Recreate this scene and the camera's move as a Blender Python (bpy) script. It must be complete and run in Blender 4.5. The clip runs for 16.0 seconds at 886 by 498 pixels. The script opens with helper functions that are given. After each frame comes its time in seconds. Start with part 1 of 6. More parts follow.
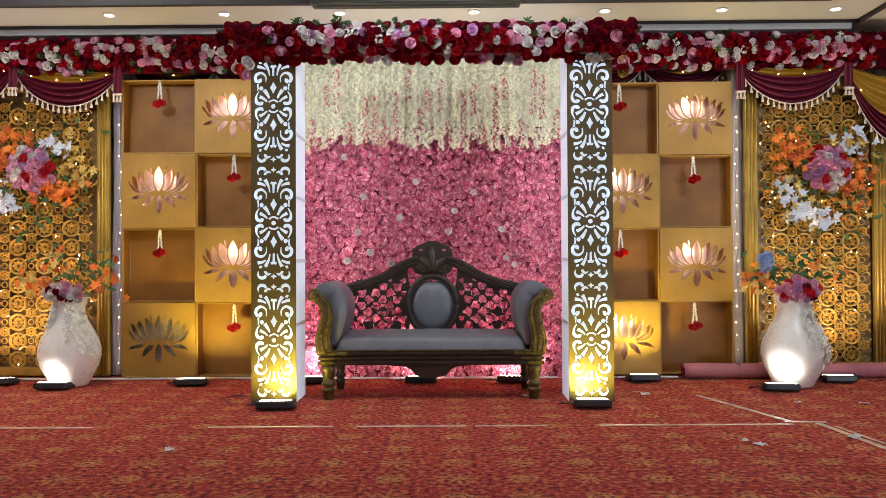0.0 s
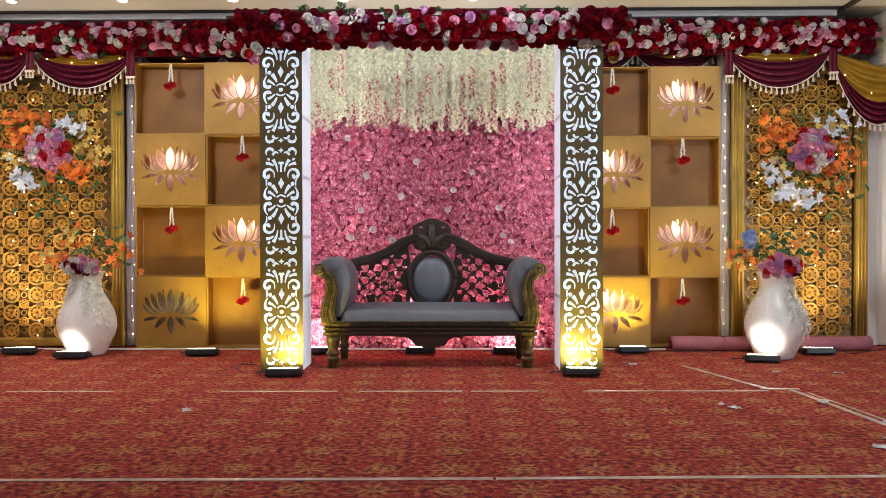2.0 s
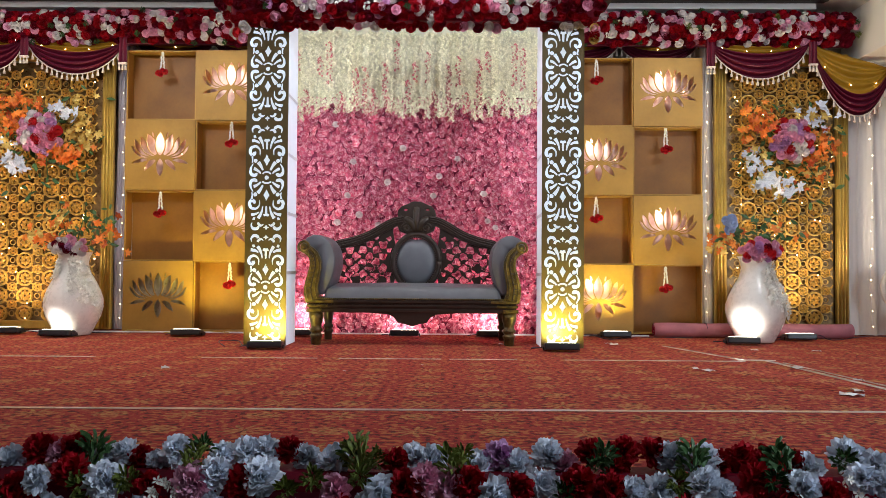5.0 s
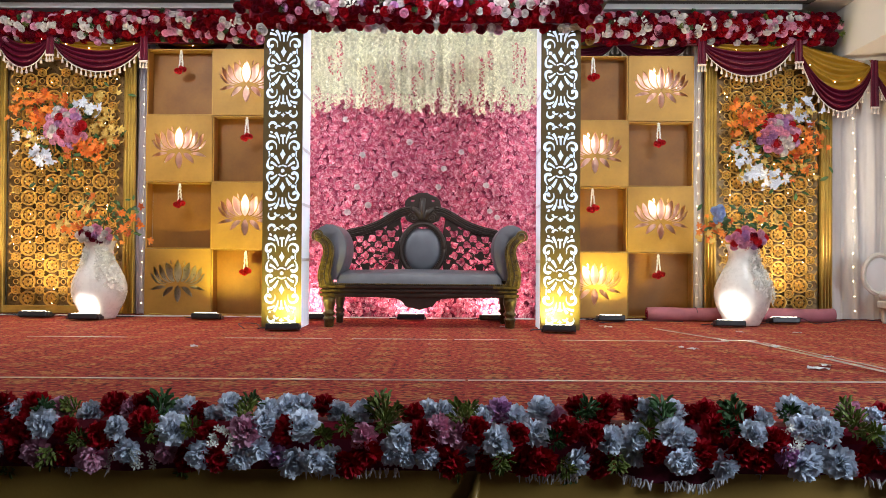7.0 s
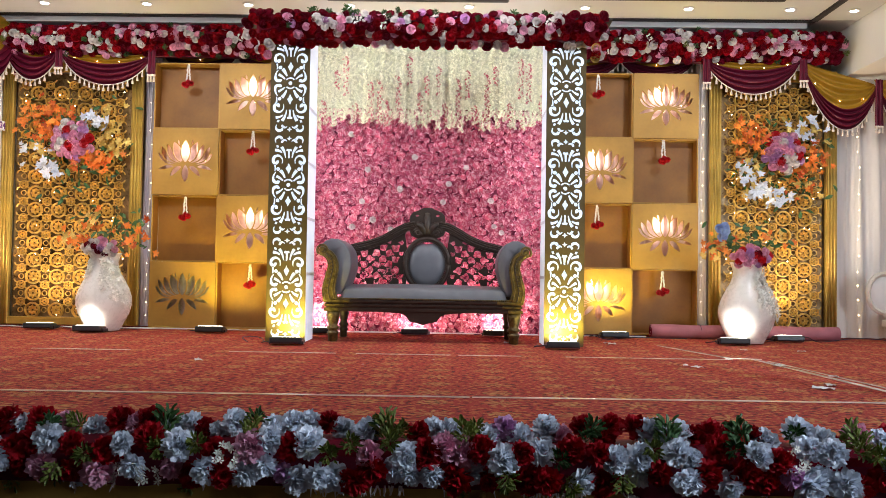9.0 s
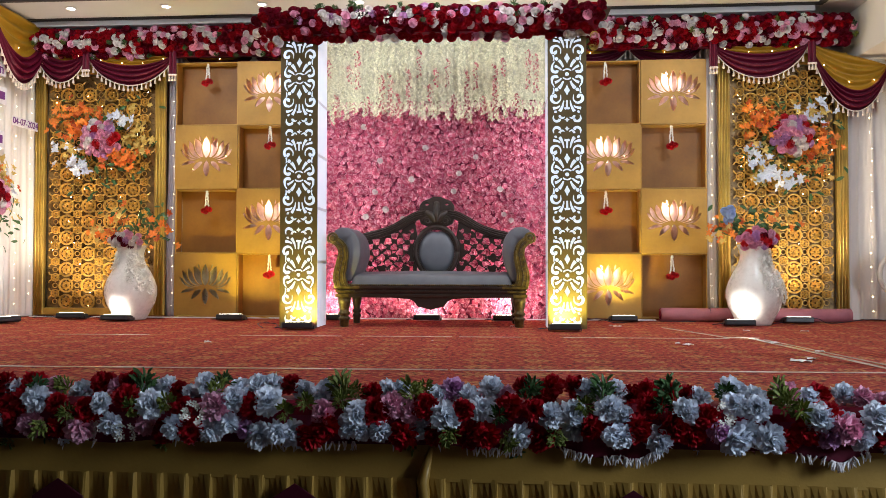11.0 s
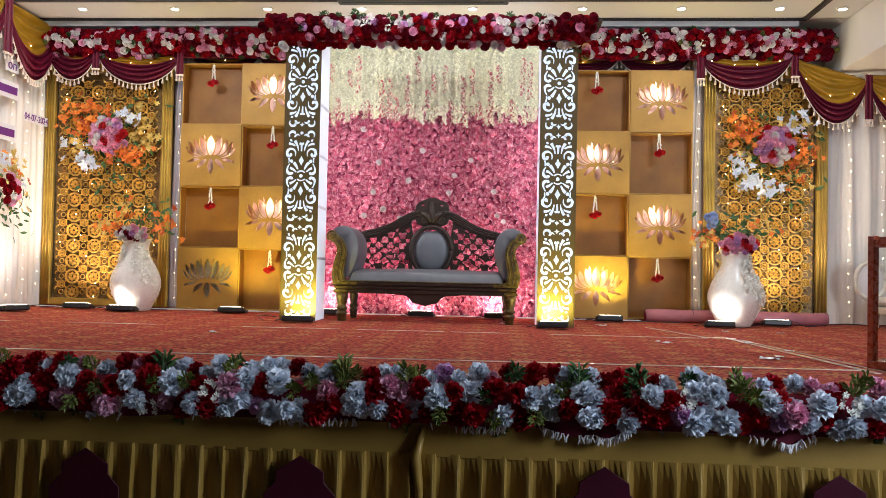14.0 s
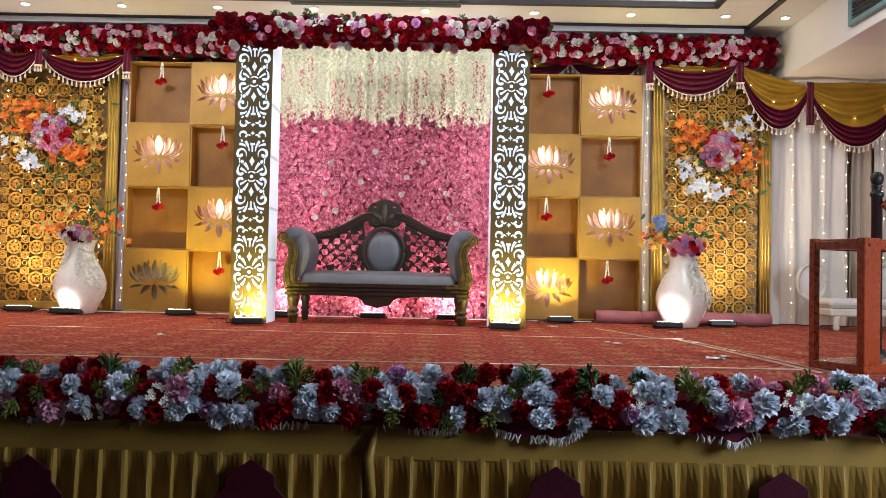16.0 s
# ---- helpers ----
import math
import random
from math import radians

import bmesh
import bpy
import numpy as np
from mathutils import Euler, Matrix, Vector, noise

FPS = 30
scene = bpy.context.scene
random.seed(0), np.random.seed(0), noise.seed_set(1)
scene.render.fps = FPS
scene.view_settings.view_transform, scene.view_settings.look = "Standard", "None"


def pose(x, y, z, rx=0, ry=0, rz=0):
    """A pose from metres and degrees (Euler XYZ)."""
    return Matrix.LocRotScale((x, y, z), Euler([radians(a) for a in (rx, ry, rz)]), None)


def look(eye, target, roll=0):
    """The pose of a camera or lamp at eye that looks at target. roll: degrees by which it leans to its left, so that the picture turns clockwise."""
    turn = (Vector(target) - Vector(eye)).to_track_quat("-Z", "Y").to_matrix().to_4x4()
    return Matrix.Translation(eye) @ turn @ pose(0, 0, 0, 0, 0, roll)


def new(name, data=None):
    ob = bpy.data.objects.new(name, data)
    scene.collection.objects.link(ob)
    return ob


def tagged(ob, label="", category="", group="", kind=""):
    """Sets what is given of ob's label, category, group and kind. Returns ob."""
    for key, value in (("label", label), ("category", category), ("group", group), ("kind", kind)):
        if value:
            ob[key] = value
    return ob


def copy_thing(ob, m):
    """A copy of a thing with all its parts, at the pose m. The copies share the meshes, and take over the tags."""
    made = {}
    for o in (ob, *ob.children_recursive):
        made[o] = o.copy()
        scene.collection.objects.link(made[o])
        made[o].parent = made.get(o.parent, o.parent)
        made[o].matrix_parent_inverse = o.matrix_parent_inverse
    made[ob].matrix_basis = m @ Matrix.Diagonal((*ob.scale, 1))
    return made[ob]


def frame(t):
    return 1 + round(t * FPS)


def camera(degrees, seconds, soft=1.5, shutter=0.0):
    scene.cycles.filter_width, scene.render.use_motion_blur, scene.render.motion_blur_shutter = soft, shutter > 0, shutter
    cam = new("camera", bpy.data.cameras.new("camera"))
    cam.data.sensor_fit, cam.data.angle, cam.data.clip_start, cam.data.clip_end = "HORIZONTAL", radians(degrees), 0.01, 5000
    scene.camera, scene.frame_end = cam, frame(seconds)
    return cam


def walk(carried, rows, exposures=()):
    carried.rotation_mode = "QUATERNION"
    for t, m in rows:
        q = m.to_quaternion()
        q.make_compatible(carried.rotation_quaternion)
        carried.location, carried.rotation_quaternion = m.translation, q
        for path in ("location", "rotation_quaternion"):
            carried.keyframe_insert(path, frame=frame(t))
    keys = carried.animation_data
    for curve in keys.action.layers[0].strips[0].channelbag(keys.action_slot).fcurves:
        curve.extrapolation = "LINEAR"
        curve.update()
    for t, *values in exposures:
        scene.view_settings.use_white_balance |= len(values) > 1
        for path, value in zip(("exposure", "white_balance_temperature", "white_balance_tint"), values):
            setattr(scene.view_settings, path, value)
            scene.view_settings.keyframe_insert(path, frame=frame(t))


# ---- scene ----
cam = camera(56.8, 16.0, 0.55)
PATH = [
    (0, (0.125, -6.175, 0.932), (0.103, -4.176, 0.96), -0.3),
    (0.5, (0.149, -6.246, 0.922), (0.119, -4.246, 0.941), -0.2),
    (1, (0.183, -6.325, 0.916), (0.146, -4.326, 0.925), 0.0),
    (1.5, (0.168, -6.402, 0.918), (0.135, -4.402, 0.912), -0.0),
    (2, (0.154, -6.473, 0.911), (0.126, -4.473, 0.889), -0.1),
    (2.5, (0.178, -6.505, 0.909), (0.14, -4.505, 0.88), 0.3),
    (3, (0.237, -6.496, 0.902), (0.172, -4.498, 0.879), 0.5),
    (3.5, (0.275, -6.511, 0.894), (0.201, -4.513, 0.891), 0.5),
    (4, (0.261, -6.532, 0.774), (0.208, -4.533, 0.796), 0.4),
    (4.5, (0.26, -6.496, 0.59), (0.232, -4.497, 0.628), 0.4),
    (4.7, (0.273, -6.501, 0.549), (0.247, -4.502, 0.602), 0.4),
    (6.8, (0.255, -6.917, 0.527), (0.222, -4.918, 0.552), 0.5),
    (7, (0.252, -6.923, 0.526), (0.222, -4.923, 0.551), 0.4),
    (7.5, (0.251, -6.929, 0.532), (0.219, -4.929, 0.569), 0.5),
    (8, (0.249, -6.931, 0.541), (0.216, -4.932, 0.593), 0.6),
    (8.5, (0.245, -6.935, 0.542), (0.21, -4.936, 0.606), 0.8),
    (9, (0.242, -6.932, 0.539), (0.204, -4.934, 0.597), 0.9),
    (9.2, (0.238, -6.938, 0.543), (0.194, -4.938, 0.571), 0.7),
    (11.3, (0.576, -7.147, 0.444), (0.423, -5.153, 0.493), 0.1),
    (11.5, (0.577, -7.186, 0.436), (0.437, -5.191, 0.468), 0.1),
    (12, (0.58, -7.284, 0.435), (0.466, -5.287, 0.427), 0.3),
    (12.5, (0.579, -7.351, 0.448), (0.468, -5.354, 0.454), 0.8),
    (13, (0.577, -7.374, 0.453), (0.455, -5.379, 0.497), 1.1),
    (13.5, (0.575, -7.38, 0.45), (0.441, -5.385, 0.509), 1.3),
    (14, (0.573, -7.379, 0.449), (0.438, -5.384, 0.497), 1.2),
    (14.5, (0.574, -7.379, 0.448), (0.446, -5.383, 0.489), 1.0),
    (15, (0.573, -7.376, 0.451), (0.455, -5.38, 0.496), 0.9),
    (15.5, (0.571, -7.38, 0.45), (0.463, -5.384, 0.498), 1.0),
    (16, (0.569, -7.38, 0.448), (0.551, -5.381, 0.503), 1.2),
]
EXPOSURES = [(0.0, -0.34), (2.5, -0.28), (4.7, -0.26), (6.8, 0.04), (9.2, 0.06), (11.5, -0.16), (12.5, 0.14), (14.0, -0.02), (16.0, 0.04)]
walk(cam, [(t, look(eye, target, roll)) for t, eye, target, roll in PATH], EXPOSURES)

# strengths of the lights
HALL_W, COFFER_W, STAGE_W, SPOT_W, FLOOD_W, BULB_W, STRIP_W, PILLAR_GLOW, SIDE_GLOW = 32.0, 12.0, 25.0, 9.0, 29.0, 0.95, 7.5, 1.0, 0.42


# ---- light ----
world = bpy.data.worlds.new("world")
scene.world = world
world.use_nodes = True
world.node_tree.nodes["Background"].inputs[0].default_value = (1.0, 0.93, 0.85, 1)
world.node_tree.nodes["Background"].inputs[1].default_value = 0.02


def lamp(kind, place, target, watts, colour, size=0.2, size_y=None, cone=60, blend=0.6):
    data = bpy.data.lights.new(kind.lower() + "_light", kind)
    data.energy, data.color = watts, colour
    if kind == "AREA":
        data.shape, data.size, data.size_y = "RECTANGLE", size, size_y or size
    elif kind == "SPOT":
        data.spot_size, data.spot_blend, data.shadow_soft_size = radians(cone), blend, size
    else:
        data.shadow_soft_size = size
    ob = new(kind.lower() + "_light", data)
    ob.matrix_world = look(place, target)
    return ob


WARM, WHITE, COOL, STAGE, HALL = (1.0, 0.84, 0.62), (1.0, 0.96, 0.92), (0.84, 0.92, 1.0), (0.88, 0.94, 1.0), (0.74, 0.86, 1.0)
# unseen fill lamps added over the guests' floor, and one on its right-hand side
for lx, lz, k in ((-2.6, 3.28, 0.36), (1.2, 3.28, 0.66), (4.4, 2.34, 0.5)):
    lamp("AREA", (lx, -5.5, lz), (lx, -5.2, 0), HALL_W * k, HALL, 1.2, 0.6)
lamp("AREA", (4.7, -6.3, 1.1), (2.8, -4.6, -0.2), HALL_W * 4.6, HALL, 0.8, 1.2)
# unseen fill panels added in the coffer over the stage
for lx, k in ((-2.6, 1.8), (0.2, 0.9), (2.2, 1.0)):
    lamp("AREA", (lx, -1.35, 3.29), (lx, -1.2, 0), COFFER_W * k, WHITE, 1.4, 0.5)

# unseen tilted lamps added over the stage front, aimed to brighten the backdrop
for lx, k in ((-2.6, 1.3), (0.1, 1.0), (2.7, 1.0)):
    lamp("AREA", (lx, -2.1, 2.79), (lx, 0.3, 0.75), STAGE_W * k, STAGE, 0.5, 0.2)

# ---- materials ----


def mat(name, colour, rough=0.6, metal=0.0, vary=0.15, scale=6.0, fine=60.0, bump=0.15, rnd=0.0, sheen=0.0, spec=0.5, trans=0.0, second=None, blend=False):
    m = bpy.data.materials.new(name)
    m.use_nodes = True
    nt = m.node_tree
    N, L = nt.nodes, nt.links
    b = N["Principled BSDF"]
    co = N.new("ShaderNodeTexCoord")
    n1, n2 = N.new("ShaderNodeTexNoise"), N.new("ShaderNodeTexNoise")
    n1.inputs["Scale"].default_value, n1.inputs["Detail"].default_value = scale, 5
    n2.inputs["Scale"].default_value, n2.inputs["Detail"].default_value = fine, 3
    L.new(co.outputs["Object"], n1.inputs["Vector"])
    L.new(co.outputs["Object"], n2.inputs["Vector"])
    ramp = N.new("ShaderNodeMapRange")
    ramp.inputs[1].default_value, ramp.inputs[2].default_value = 0.3, 0.7
    L.new(n1.outputs[0], ramp.inputs[0])
    mix = N.new("ShaderNodeMix")
    mix.data_type = "RGBA"
    lo = [c * (1 - vary) for c in colour]
    hi = [min(1, c * (1 + vary)) for c in (second or colour)]
    mix.inputs["A"].default_value, mix.inputs["B"].default_value = (*lo, 1), (*hi, 1)
    L.new(ramp.outputs[0], mix.inputs["Factor"])
    out = mix.outputs["Result"]
    hsv = N.new("ShaderNodeHueSaturation")
    L.new(out, hsv.inputs["Color"])
    add = N.new("ShaderNodeMath")
    add.operation = "MULTIPLY_ADD"
    add.inputs[1].default_value, add.inputs[2].default_value = vary * 1.2, 1 - vary * 0.6
    L.new(n2.outputs[0], add.inputs[0])
    val = add.outputs[0]
    if rnd:
        info = N.new("ShaderNodeObjectInfo")
        isl = N.new("ShaderNodeNewGeometry")
        s = N.new("ShaderNodeMath")
        s.operation = "ADD"
        L.new(info.outputs["Random"], s.inputs[0])
        L.new(isl.outputs["Random Per Island"], s.inputs[1])
        if blend:
            fr = N.new("ShaderNodeMath")
            fr.operation = "FRACT"
            L.new(s.outputs[0], fr.inputs[0])
            L.new(fr.outputs[0], mix.inputs["Factor"])
        r = N.new("ShaderNodeMath")
        r.operation = "MULTIPLY_ADD"
        r.inputs[1].default_value, r.inputs[2].default_value = rnd, 1 - rnd
        L.new(s.outputs[0], r.inputs[0])
        mu = N.new("ShaderNodeMath")
        mu.operation = "MULTIPLY"
        L.new(val, mu.inputs[0])
        L.new(r.outputs[0], mu.inputs[1])
        val = mu.outputs[0]
    L.new(val, hsv.inputs["Value"])
    L.new(hsv.outputs[0], b.inputs["Base Color"])
    rr = N.new("ShaderNodeMath")
    rr.operation = "MULTIPLY_ADD"
    rr.inputs[1].default_value, rr.inputs[2].default_value = 0.25, max(0.02, rough - 0.12)
    L.new(n2.outputs[0], rr.inputs[0])
    L.new(rr.outputs[0], b.inputs["Roughness"])
    b.inputs["Metallic"].default_value = metal
    b.inputs["Specular IOR Level"].default_value = spec
    b.inputs["Sheen Weight"].default_value = sheen
    if trans:
        b.inputs["Transmission Weight"].default_value = trans
    if bump:
        bp = N.new("ShaderNodeBump")
        bp.inputs["Strength"].default_value, bp.inputs["Distance"].default_value = bump, 0.01
        L.new(n2.outputs[0], bp.inputs["Height"])
        L.new(bp.outputs[0], b.inputs["Normal"])
    return m


def glow(name, colour, strength):
    m = bpy.data.materials.new(name)
    m.use_nodes = True
    b = m.node_tree.nodes["Principled BSDF"]
    b.inputs["Base Color"].default_value = (*colour, 1)
    b.inputs["Emission Color"].default_value = (*colour, 1)
    b.inputs["Emission Strength"].default_value = strength
    return m


M_board = mat("gold_painted_board", (0.36, 0.19, 0.036), 0.5, 0.25, 0.12, 2.5, 40, 0.06, second=(0.43, 0.24, 0.048))
M_gold = mat("gold_moulding", (0.46, 0.29, 0.055), 0.38, 0.55, 0.25, 5, 70, 0.15)
M_lattice = mat("carved_gold_lattice", (0.68, 0.42, 0.10), 0.36, 0.6, 0.3, 7, 90, 0.2)
M_foil = mat("lattice_backing", (0.20, 0.11, 0.035), 0.3, 0.4, 0.5, 9, 50, 0.3, second=(0.24, 0.15, 0.06))
M_panel = mat("brown_gold_cut_panel", (0.10, 0.068, 0.024), 0.4, 0.25, 0.15, 4, 60, 0.06)
M_white = mat("white_board", (0.75, 0.77, 0.82), 0.6, 0, 0.06, 3, 40, 0.05)
M_wall = mat("cream_wall_paint", (0.72, 0.66, 0.58), 0.7, 0, 0.05, 1.5, 80, 0.05)
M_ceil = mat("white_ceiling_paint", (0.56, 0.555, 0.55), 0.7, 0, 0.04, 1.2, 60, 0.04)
# bulkhead plaster, lighter than the ceiling paint to stand in for light on it
M_bulk = mat("brightened_plaster", (0.78, 0.75, 0.70), 0.7, 0, 0.04, 1.2, 60, 0.04)
M_gap = mat("dark_shadow_gap", (0.03, 0.025, 0.025), 0.6, 0, 0.2)
M_teal = mat("teal_vent_frame", (0.16, 0.27, 0.27), 0.5, 0, 0.1)
M_black = mat("black_plastic", (0.02, 0.02, 0.022), 0.4, 0, 0.2, 12, 90, 0.1)
M_pink = mat("pink_rose_petal", (0.60, 0.12, 0.215), 0.6, 0, 0.06, 3, 9, 0.05, rnd=0.12, spec=0.2, second=(0.78, 0.24, 0.35), blend=True)
M_palepink = mat("pale_pink_rose_petal", (0.84, 0.40, 0.49), 0.6, 0, 0.06, 3, 9, 0.05, rnd=0.1, spec=0.2, second=(0.93, 0.58, 0.65), blend=True)
M_red = mat("red_rose_petal", (0.36, 0.004, 0.012), 0.55, 0, 0.25, 25, 80, 0.1, rnd=0.35, spec=0.15)
M_maroonrose = mat("dark_red_petal", (0.17, 0.003, 0.016), 0.55, 0, 0.25, 25, 80, 0.1, rnd=0.3, spec=0.15)
M_whrose = mat("cream_white_petal", (0.78, 0.72, 0.70), 0.6, 0, 0.1, 25, 80, 0.1, rnd=0.2, spec=0.15)
M_pkrose = mat("light_pink_petal", (0.74, 0.26, 0.42), 0.6, 0, 0.2, 25, 80, 0.1, rnd=0.25, spec=0.15, second=(0.85, 0.5, 0.62))
M_lilac = mat("lilac_petal", (0.62, 0.34, 0.58), 0.6, 0, 0.2, 25, 80, 0.1, rnd=0.25, spec=0.15)
M_blue = mat("pale_blue_petal", (0.52, 0.62, 0.85), 0.6, 0, 0.15, 25, 80, 0.1, rnd=0.25, spec=0.15)
M_leaf = mat("green_leaf", (0.045, 0.11, 0.03), 0.5, 0, 0.3, 25, 80, 0.1, rnd=0.4)
M_olive = mat("yellow_green_leaf", (0.16, 0.2, 0.035), 0.5, 0, 0.3, 25, 80, 0.1, rnd=0.4)
M_orange = mat("orange_maple_leaf", (0.62, 0.09, 0.012), 0.5, 0, 0.25, 20, 80, 0.1, rnd=0.45, second=(0.8, 0.26, 0.03), blend=True)
M_cream = mat("gold_cream_maple_leaf", (0.66, 0.47, 0.13), 0.35, 0.35, 0.2, 20, 80, 0.1, rnd=0.25)
M_whiteleaf = mat("bluish_white_leaf", (0.62, 0.65, 0.72), 0.4, 0, 0.15, 20, 80, 0.1, rnd=0.25)
M_vine = mat("ivory_green_blossom", (0.66, 0.64, 0.44), 0.65, 0, 0.12, 30, 90, 0.1, rnd=0.2, second=(0.9, 0.86, 0.68), blend=True)
M_blossom = mat("white_blossom", (0.82, 0.8, 0.72), 0.6, 0, 0.1, 30, 90, 0.1, rnd=0.15)
M_backing = mat("deep_pink_backing", (0.30, 0.05, 0.11), 0.8, 0, 0.3, 10, 60, 0.3)
M_satin = mat("peach_foil_lining", (0.76, 0.45, 0.36), 0.35, 0.3, 0.2, 8, 40, 0.15, second=(0.84, 0.58, 0.50))
M_vase = mat("white_glazed_vase", (0.80, 0.77, 0.70), 0.28, 0, 0.04, 5, 30, 0.03)
M_grey = mat("grey_leatherette", (0.13, 0.13, 0.145), 0.42, 0, 0.12, 8, 120, 0.08)
M_wood = mat("dark_carved_wood", (0.032, 0.018, 0.012), 0.4, 0.1, 0.3, 10, 70, 0.2)
M_gilt = mat("gilded_wood", (0.05, 0.033, 0.012), 0.36, 0.4, 0.4, 26, 70, 0.25, second=(0.11, 0.075, 0.022))
# gold board with the shade inside the open boxes put into its colour
M_inner = mat("shaded_gold_board", (0.24, 0.095, 0.014), 0.5, 0.15, 0.15, 2.5, 40, 0.06, second=(0.30, 0.13, 0.02))
M_maroon = mat("maroon_satin", (0.12, 0.005, 0.022), 0.45, 0, 0.2, 4, 90, 0.05, spec=0.3)
M_inset = mat("dark_wine_satin", (0.055, 0.004, 0.014), 0.45, 0, 0.2, 4, 90, 0.05, spec=0.3)
M_goldsatin = mat("gold_satin", (0.40, 0.21, 0.015), 0.42, 0.1, 0.2, 4, 90, 0.05, spec=0.3)
M_skirt = mat("olive_gold_skirt_satin", (0.36, 0.215, 0.045), 0.42, 0.05, 0.12, 3, 100, 0.05, spec=0.4)
M_curtain = mat("white_sheer_curtain", (0.74, 0.69, 0.64), 0.65, 0, 0.06, 3, 120, 0.05, sheen=0.3)
M_tancurt = mat("tan_curtain", (0.50, 0.40, 0.30), 0.65, 0, 0.08, 3, 120, 0.05, sheen=0.2)
M_lilaccurt = mat("lavender_grey_curtain", (0.42, 0.38, 0.44), 0.65, 0, 0.08, 3, 120, 0.05, sheen=0.3)
M_fringe = mat("cream_fringe", (0.72, 0.6, 0.5), 0.6, 0, 0.2, 30, 90, 0.1)
M_rollpink = mat("dusty_pink_rolled_carpet", (0.42, 0.15, 0.18), 0.8, 0, 0.15, 8, 90, 0.2)
# pale colour stands in for the bright reflection along the tape
M_tape = mat("clear_tape_strip", (0.72, 0.55, 0.45), 0.15, 0, 0.4, 6, 30, 0.1)
M_mahog = mat("red_mahogany", (0.30, 0.050, 0.016), 0.28, 0, 0.12, 2.5, 30, 0.02)
M_ivory = mat("ivory_carved_paint", (0.72, 0.66, 0.55), 0.45, 0, 0.12, 14, 60, 0.2)
M_purple = mat("purple_lettering", (0.16, 0.03, 0.2), 0.6, 0, 0.05)
M_paper = mat("white_paper", (0.78, 0.75, 0.76), 0.7, 0, 0.05)
M_hall = mat("beige_hall_wall", (0.5, 0.42, 0.34), 0.75, 0, 0.08, 1.2, 60, 0.05)
M_hallfloor = mat("dark_hall_carpet", (0.05, 0.025, 0.02), 0.9, 0, 0.4, 5, 90, 0.3)
M_silver = mat("silver_debris", (0.6, 0.58, 0.58), 0.3, 0.3, 0.2)
M_cable = mat("dark_cable", (0.03, 0.02, 0.04), 0.5, 0, 0.2)
M_yellowcable = mat("yellow_cable", (0.5, 0.36, 0.05), 0.5, 0, 0.2)
G_spot = glow("downlight_glow", (1.0, 0.97, 0.92), 9.0)
G_flood = glow("flood_panel_glow", (1.0, 0.93, 0.75), 7.0)
G_pillar = glow("pillar_lightbox_glow", (0.74, 0.86, 1.0), PILLAR_GLOW)
# the pillars' foam sides emit by themselves, in place of light coming through them
G_side = glow("glowing_foam_side", (0.80, 0.87, 1.0), SIDE_GLOW)
G_bulb = glow("warm_bulb_glow", (1.0, 0.80, 0.55), 10.0)
G_fairy = glow("fairy_bulb_glow", (1.0, 0.75, 0.38), 14.0)

M_glass = bpy.data.materials.new("clear_glass")
M_glass.use_nodes = True
_g = M_glass.node_tree.nodes["Principled BSDF"]
_g.inputs["Base Color"].default_value = (0.95, 0.97, 0.97, 1)
_g.inputs["Roughness"].default_value, _g.inputs["Transmission Weight"].default_value, _g.inputs["IOR"].default_value = 0.02, 1.0, 1.1


